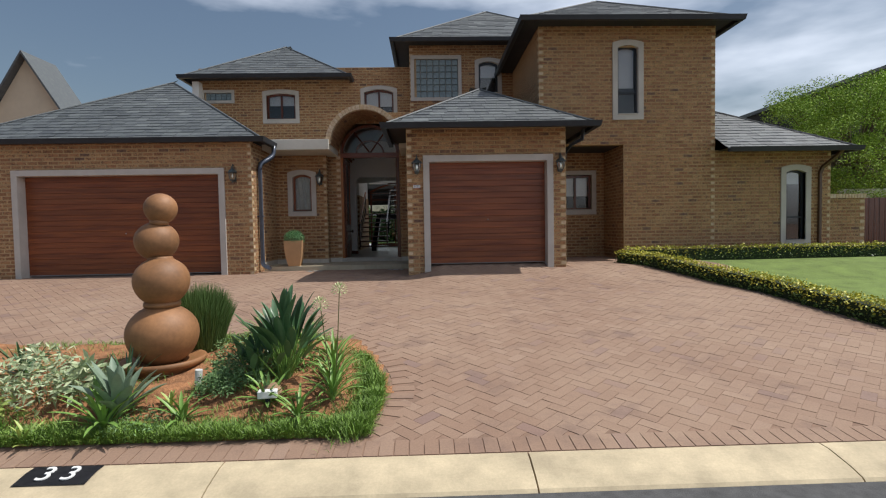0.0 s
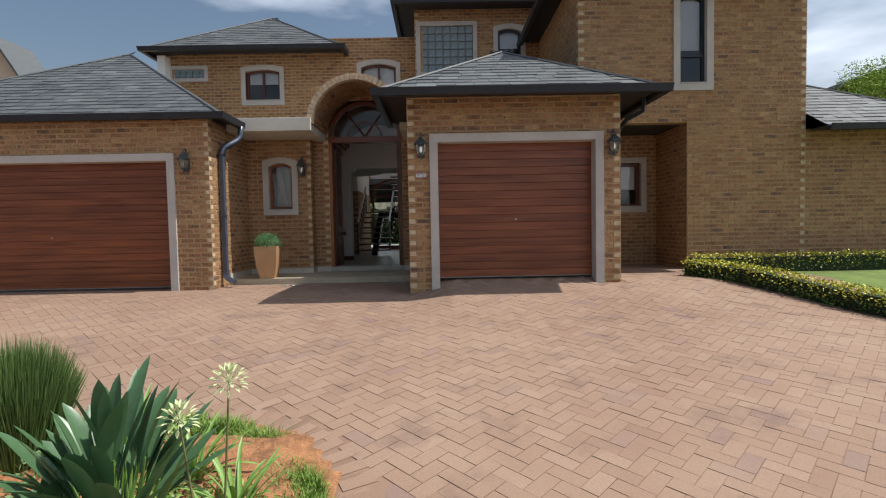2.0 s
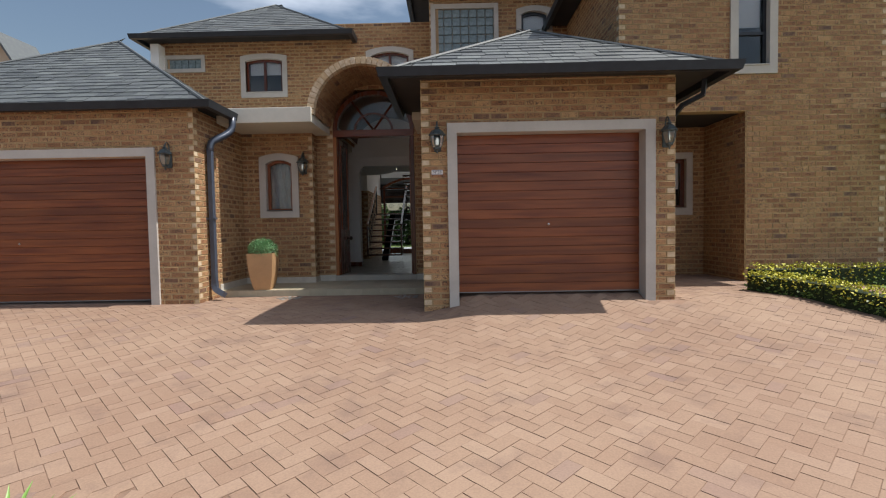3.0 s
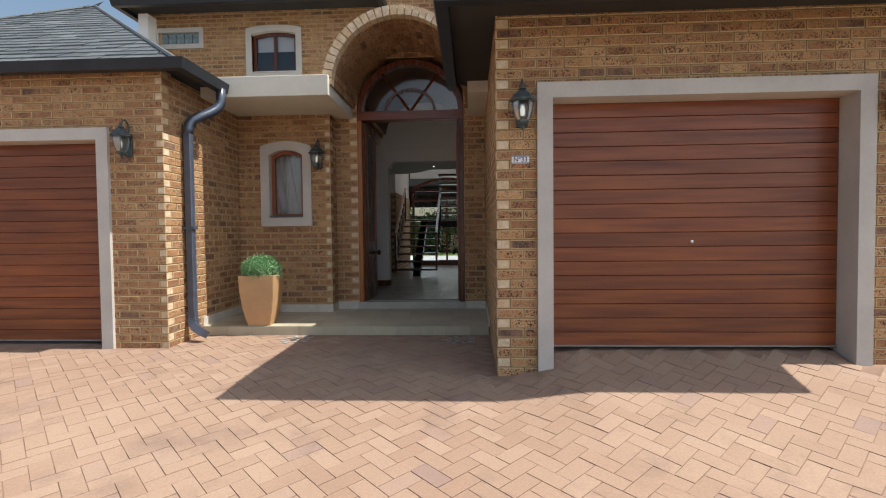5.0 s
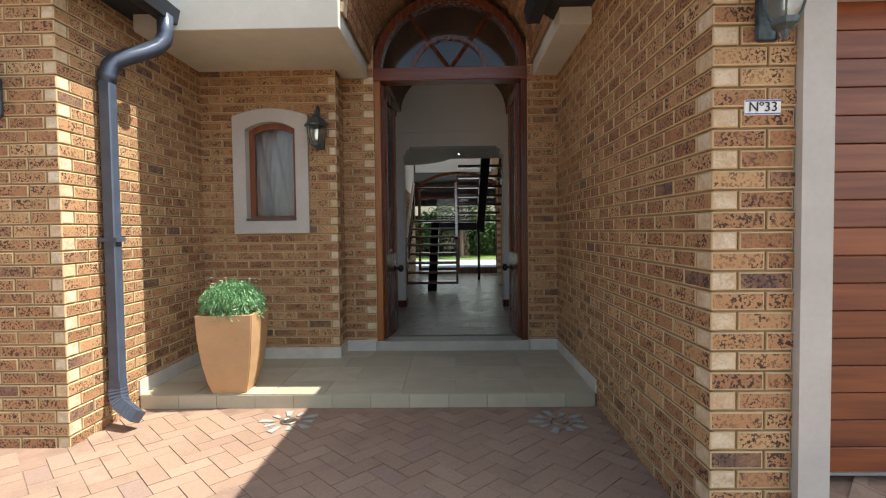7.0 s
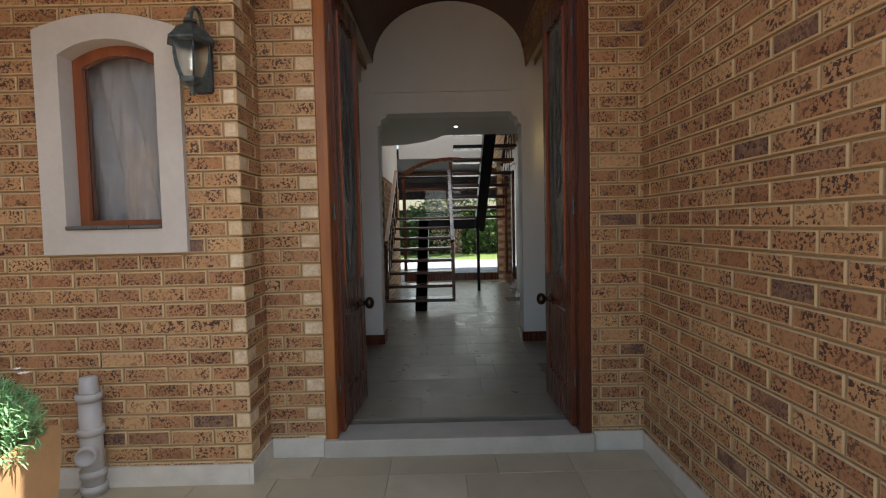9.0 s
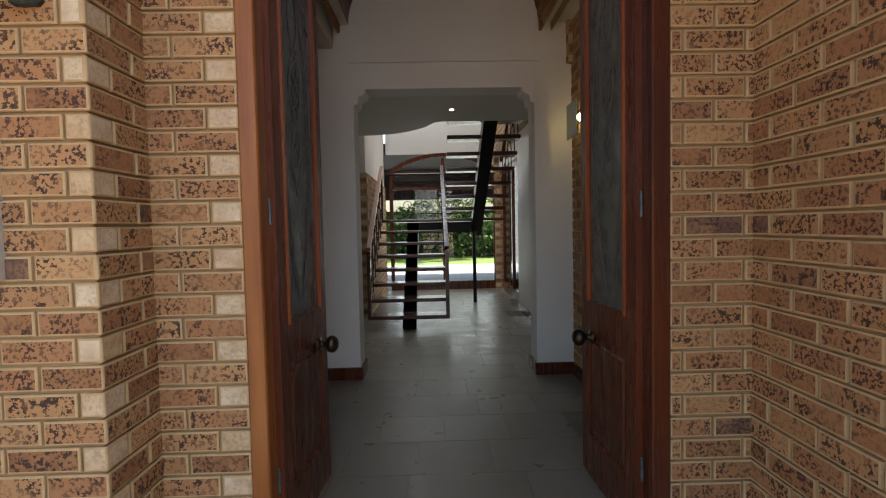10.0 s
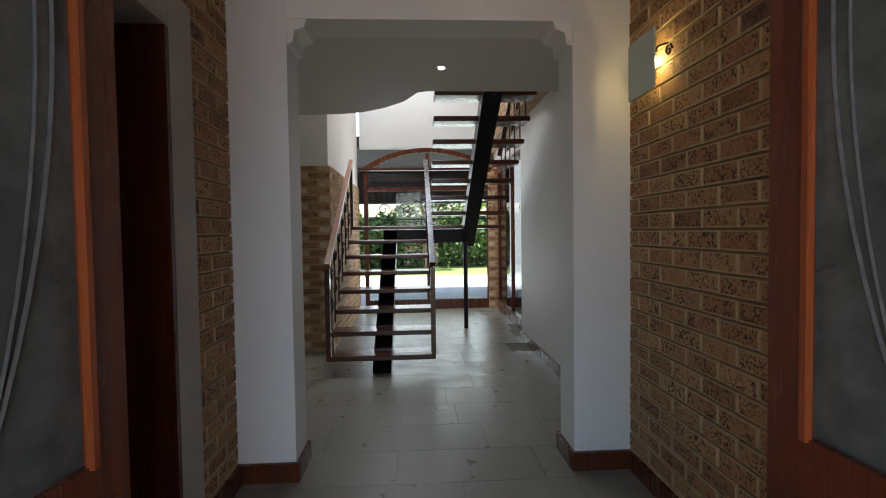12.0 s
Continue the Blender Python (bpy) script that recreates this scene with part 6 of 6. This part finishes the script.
# ---- planter, pipes, porch trims ----
def planter():
    root = thing("square_planter", (-1.18, 9.90, -0.105), radians(3))
    tagged(root, "tall tan clay planter with a bushy green daisy plant", "planter")
    bm = bmesh.new()
    prof = [(0.130, 0.0), (0.158, 0.10), (0.184, 0.24), (0.203, 0.40), (0.212, 0.54), (0.215, 0.628), (0.188, 0.628), (0.184, 0.56)]
    rings = [[bm.verts.new((cx * q, cy * q, z)) for cx, cy in ((-1, -1), (1, -1), (1, 1), (-1, 1))] for q, z in prof]
    for a, b in zip(rings, rings[1:]):
        for k in range(4):
            bm.faces.new((a[k], a[(k + 1) % 4], b[(k + 1) % 4], b[k]))
    bm.faces.new(rings[0][::-1])
    bm.faces.new(rings[-1])
    vert_edges = [e for e in bm.edges if abs(e.verts[0].co.z - e.verts[1].co.z) > 0.02]
    bmesh.ops.bevel(bm, geom=vert_edges, offset=0.008, segments=2, affect="EDGES")
    part("pot", bm, POTM, root)
    part("soil", boxes((-0.185, -0.185, 0.54, 0.185, 0.185, 0.575)), SOIL, root)
    random.seed(61)
    L = Leaves()
    for k in range(5200):
        a, u = random.uniform(0, 2 * math.pi), random.random()
        q = 0.265 * math.sqrt(random.random())
        z = 0.57 + 0.31 * u ** 0.6 * math.sqrt(max(0, 1 - (q / 0.31) ** 2))
        L.blade((q * math.cos(a) * 0.9, q * math.sin(a) * 0.9, z), math.degrees(a) + random.uniform(-60, 60), random.uniform(10, 140), random.uniform(0.02, 0.05), 0.007, random.uniform(-0.8, 0.8), 2, 0.2, 0.4)
    L.mesh("foliage", leaf_mat("leaf_daisy", (0.10, 0.24, 0.10), (0.25, 0.46, 0.22), 0.55), root, "bushy fresh green foliage")
    F = Leaves()
    for k in range(13):
        a, q = random.uniform(0, 6.28), random.uniform(0.05, 0.27)
        c = Vector((q * math.cos(a), q * math.sin(a), 0.87 - 0.9 * q * q + random.uniform(0, 0.06) - (0.15 if q > 0.22 else 0)))
        for j in range(8):
            F.blade(c, j * 45, 65, 0.016, 0.008, 0.2, 2, 0.1, 0.6)
    F.mesh("flowers", plain("white_petal", (0.8, 0.76, 0.74), 0.7), root, "small white daisies")


planter()


def rect_pipe(name, pts, w, d, mat, label, cat, ribs=()):
    root = thing(name)
    tagged(root, label, cat)
    bm = tube(pts, w, 4, None, True)
    part("pipe", bev(bm, 0.008), mat, root)
    return root


dp = rect_pipe("downpipe", [(-1.80, 9.40, 0.10), (-1.80, 9.40, 2.22)], 0.058, 0.05, PIPE, "blue-grey metal downpipe with ribbed bends", "downpipe")


def ribbed(pts, q, steps=5):
    """A bend whose skin is folded into small ribs."""
    dense = []
    for a, b in zip(pts, pts[1:]):
        dense += [Vector(a).lerp(Vector(b), k / steps) for k in range(steps)]
    dense.append(Vector(pts[-1]))
    return tube(dense, [q + (0.005 if k % 2 and 3 < k < len(dense) - 4 else 0) for k in range(len(dense))], 4, None, True)


part("bend", tube([(-1.80, 9.40, 2.20), (-1.797, 9.403, 2.26), (-1.785, 9.415, 2.32), (-1.76, 9.44, 2.37), (-1.70, 9.50, 2.42), (-1.64, 9.59, 2.48), (-1.59, 9.66, 2.54), (-1.567, 9.705, 2.60), (-1.56, 9.72, 2.66), (-1.56, 9.72, 2.80)], 0.058, 4, None, True), PIPE, dp, "", True)
part("bend", ribbed([(-1.80, 9.40, 0.12), (-1.798, 9.398, 0.05), (-1.785, 9.385, -0.01), (-1.75, 9.365, -0.05), (-1.67, 9.33, -0.085), (-1.60, 9.30, -0.11)], 0.058), PIPE, dp)
part("bracket", boxes((-1.885, 9.35, 1.10, -1.74, 9.45, 1.13)), PIPE, dp)
dp = rect_pipe("downpipe", [(11.93, 9.77, -0.1), (11.93, 9.77, 2.0)], 0.05, 0.05, plain("brown_pipe", (0.10, 0.055, 0.035), 0.5), "brown metal downpipe on the brick wall", "downpipe")
part("bend", tube([(11.93, 9.77, 1.98), (11.97, 9.74, 2.12), (12.12, 9.5, 2.36), (12.16, 9.35, 2.5)], 0.05, 4, None, True), bpy.data.materials["brown_pipe"], dp)
dp = rect_pipe("downpipe", [(5.09, 8.3, 2.35), (5.09, 8.3, 2.2)], 0.04, 0.04, DARK, "short dark pipe under the eave", "downpipe")
part("bend", tube([(5.09, 8.3, 2.33), (5.2, 8.2, 2.5), (5.4, 8.05, 2.6), (5.42, 8.05, 2.8)], 0.04, 4, None, True), DARK, dp)

gpipe = thing("drain_pipe", (-1.34, 10.79, -0.105))
tagged(gpipe, "short grey plastic drain pipe with an inspection cap", "pipe")
GP = plain("grey_plastic", (0.42, 0.41, 0.40), 0.5, 0, 0.08, 8)
part("pipe", lathe([(0, 0), (0.052, 0), (0.052, 0.5), (0, 0.5)], 24), GP, gpipe, "", True)
for z in (0.04, 0.12, 0.34, 0.52):
    part("socket", lathe([(0.05, z - 0.02), (0.062, z - 0.018), (0.062, z + 0.018), (0.05, z + 0.02)], 24), GP, gpipe, "", True)
part("top_cap", lathe([(0.04, 0.5), (0.046, 0.54), (0.04, 0.62), (0, 0.625)], 20), GP, gpipe, "", True)
part("inspection_cap", lathe([(0.05, 0), (0.05, 0.05), (0.04, 0.055), (0.038, 0.045), (0, 0.045)], 20), GP, gpipe, "", True).matrix_basis = pose(0.0, -0.03, 0.23, 90, 0, 20)

sk = plain("porch_skirting_plaster", (0.55, 0.52, 0.46), 0.8, 0, 0.12, 6, 0.2, 90)
tagged(obj("porch_skirting", boxes((-1.86, 10.845, -0.11, -0.554, 10.868, 0.01), (-0.553, 10.845, -0.11, -0.53, 11.155, 0.01), (-0.53, 11.155, -0.11, -0.225, 11.178, 0.01), (1.375, 11.155, -0.11, 1.665, 11.178, 0.01), (1.665, 9.75, -0.11, 1.688, 11.178, 0.0), (-1.888, 9.75, -0.11, -1.862, 10.868, 0.01)), sk), "pale plaster skirting round the porch", "skirting", kind="structure")


pf = bpy.data.objects["porch_floor"]
PTILE = Mat("porch_tile", 0.6)
PTILE.coords("Object", (1, 1, 1), "object")
PTILE.color(PTILE.mix(PTILE.ramp(PTILE.noise(5, 5), [(0.35, K3), (0.75, (0.7,) * 3)]), PTILE.ramp(PTILE.rand("object"), [(0, (0.40, 0.35, 0.245)), (1, (0.49, 0.435, 0.32))]), (0.35, 0.315, 0.23)))
PTILE.bump(PTILE.noise(40, 4), 0.25, 0.002)
shared_tile = {}


def floor_piece(name, x, y, z, w, d, h):
    key = (round(w, 3), round(d, 3), h)
    if key not in shared_tile:
        b = bev(boxes((0.0015, 0.0015, 0, w - 0.0015, d - 0.0015, h)), 0.002)
        me = bpy.data.meshes.new(name)
        b.to_mesh(me)
        b.free()
        me.materials.append(PTILE.m)
        shared_tile[key] = me
    t = new(name, shared_tile[key])
    t.parent = pf
    t.location = (x, y, z)


for r_, (ya, yb) in enumerate(((9.748, 10.10), (10.10, 10.50), (10.50, 10.90), (10.90, 11.14))):
    x = -1.86
    k = r_
    while x < 1.66:
        w = min((0.42, 0.60)[k % 2], 1.665 - x)
        if w > 0.03:
            floor_piece("porch_tile", x, ya, -0.1045, w, yb - ya, 0.005)
        x += w
        k += 1
x = -1.86
while x < 1.66:
    w = min(0.30, 1.665 - x)
    if w > 0.03:
        floor_piece("riser_tile", x, 9.738, -0.21, w, 0.010, 0.1045)
    x += w


def uplight(x, y, label):
    z = zg(x, y + 0.2)
    root = thing("ground_light", (x, y, z + 0.001))
    tagged(root, label, "ground light")
    part("rim", lathe([(0.05, 0.0), (0.062, 0.004), (0.062, 0.008), (0.05, 0.01), (0.046, 0.006)], 24), plain("brushed_steel", (0.45, 0.45, 0.44), 0.35, 1.0), root, "", True)
    part("lens", lathe([(0, 0.006), (0.03, 0.008), (0.048, 0.006)], 24), FROST, root, "", True)
    m = plain("mosaic_chip", (0.30, 0.30, 0.28), 0.6, 0, 0.2, 10)
    for k in range(10):
        a = 2 * math.pi * k / 10
        h = 0.036 if k % 2 else 0.026
        out = 0.205 if k % 2 else 0.165
        q = bmesh.new()
        lo = [q.verts.new(p) for p in ((0.10, -0.012, 0.001), (out, -h, 0.001), (out + 0.015, h * 0.6, 0.001), (0.105, 0.014, 0.001))]
        hi = [q.verts.new((v.co.x, v.co.y, 0.006)) for v in lo]
        q.faces.new(lo[::-1])
        q.faces.new(hi)
        for n in range(4):
            q.faces.new((lo[n], lo[(n + 1) % 4], hi[(n + 1) % 4], hi[n]))
        ob = part("mosaic_piece", q, m, root)
        ob.rotation_euler = (0, 0, a)


uplight(-0.60, 9.45, "round ground light ringed by pale mosaic, in the paving")
uplight(1.32, 9.42, "round ground light ringed by pale mosaic, in the paving")

# ---- indoor fittings ----
sc = thing("wall_sconce", (1.67, 13.20, 2.07))
tagged(sc, "square frosted glass wall light, lit, on iron brackets", "wall lamp")
part("shade", bev(boxes((-0.105, -0.135, -0.135, -0.097, 0.135, 0.135)), 0.002), plain("milky_glass", (0.55, 0.63, 0.56), 0.25, 0, 0.05, 5), sc, "square frosted glass plate")
bm = bmesh.new()
for s in (-1, 1):
    tube([(0, 0.05 * s, 0.09), (-0.05, 0.06 * s, 0.07), (-0.077, 0.07 * s, 0.03)], 0.005, 5, bm)
    scroll(bm, (-0.03, 0.12 * s, 0.03), 0, 1, 0, 0.03, s)
part("bracket", bm, BLACK, sc)
em = bpy.data.materials.new("warm_lamp_glow")
em.use_nodes = True
em.node_tree.nodes["Principled BSDF"].inputs["Emission Color"].default_value = (1.0, 0.75, 0.30, 1)
em.node_tree.nodes["Principled BSDF"].inputs["Emission Strength"].default_value = 14
part("bulb", lathe([(0, -0.03), (0.018, -0.015), (0.02, 0.01), (0, 0.03)], 12, at=(-0.04, 0, 0.02)), em, sc)
dl = thing("downlight", (0.70, 14.33, 2.42))
tagged(dl, "small recessed ceiling spotlight, lit", "ceiling light")
part("rim", lathe([(0.022, -0.001), (0.03, -0.004), (0.03, -0.008), (0.02, -0.008)], 20), WHITE, dl)
emw = bpy.data.materials.new("downlight_glow")
emw.use_nodes = True
emw.node_tree.nodes["Principled BSDF"].inputs["Emission Color"].default_value = (1.0, 0.93, 0.8, 1)
emw.node_tree.nodes["Principled BSDF"].inputs["Emission Strength"].default_value = 9
part("lens", lathe([(0, -0.004), (0.02, -0.004)], 20), emw, dl)

# hall floor tiles
fl = bpy.data.objects["floor_hall"]
tm = {}
y, row = 11.46, 0
while y < 19.4:
    x = -0.47 - (0.15 if row % 2 else 0.0)
    if y > 13.9:
        x -= 1.2
    while x < 1.95:
        w = (0.40, 0.60, 0.40)[(row * 2 + int((x + 5) * 2)) % 3]
        key = round(w, 2)
        if key not in tm:
            b = boxes((0.0015, 0.0015, -0.006, w - 0.0015, 0.3985, 0.0))
            me = bpy.data.meshes.new("floor_tile")
            b.to_mesh(me)
            b.free()
            me.materials.append(TILE)
            tm[key] = me
        if x + w > -0.47 - (1.3 if y > 13.9 else 0) and x + w < 2.0 and (y > 13.9 or x + w < 1.9):
            t = new("floor_tile", tm[key])
            t.parent = fl
            t.location = (x, y, 0.0)
        x += w
    y += 0.40
    row += 1

# ---- back garden ----
tagged(obj("patio", boxes((-6, 19.62, -0.3, 8, 26.2, -0.03)), plain("patio_stone", (0.42, 0.44, 0.46), 0.6, 0, 0.15, 2)), "grey stone patio behind the house", "patio", kind="structure")
tagged(obj("patio_roof", boxes((-6, 19.62, 2.75, 8, 23.0, 2.95)), SOFFIT), "patio roof", "roof", kind="structure")
tagged(obj("patio_beam", boxes((-6, 22.8, 1.98, 8, 23.05, 2.76)), SOFFIT), "dark beam along the edge of the patio roof", "beam", kind="structure")
for x in (2.3, -3.2):
    tagged(obj("patio_column", boxes((x, 22.6, -0.03, x + 0.4, 23.0, 2.75)), PLASTER), "plastered patio column", "column", kind="structure")
tagged(obj("back_lawn", boxes((-15, 26.2, -0.3, 25, 33, -0.05)), LAWN), "sunlit back lawn", "lawn", kind="structure")
random.seed(81)
bl = thing("garden_shrubbery", (0, 30.4, 0))
tagged(bl, "dense green shrubs along the back garden", "shrubs")
L = Leaves()
for k in range(16000):
    x = random.uniform(-9, 11)
    top = 2.4 + 1.2 * noise.noise((x * 0.5, 0, 0)) + 0.5 * noise.noise((x * 2, 3, 0))
    z = random.uniform(0, 1) ** 0.8 * top
    L.leaf((x, random.gauss(0, 0.35) - 0.4 * math.sin(z), z), random.uniform(0.06, 0.14), 1.8)
L.mesh("foliage", G_FAR, bl)
# same near-black filler, standing in for the shade deep in the shrubs
part("hedge_core", boxes((-9, 0.2, -0.2, 11, 0.7, 1.9)), bpy.data.materials["hedge_inner_shade"], bl)
tree("garden_tree", 0.95, 29.2, -0.1, 5.5, 2.2, "slim tree on the back lawn", G_TREE, 7000, 55, 0.12, 0.10, 20, 0.45)

set_back(known)

lay_bricks()
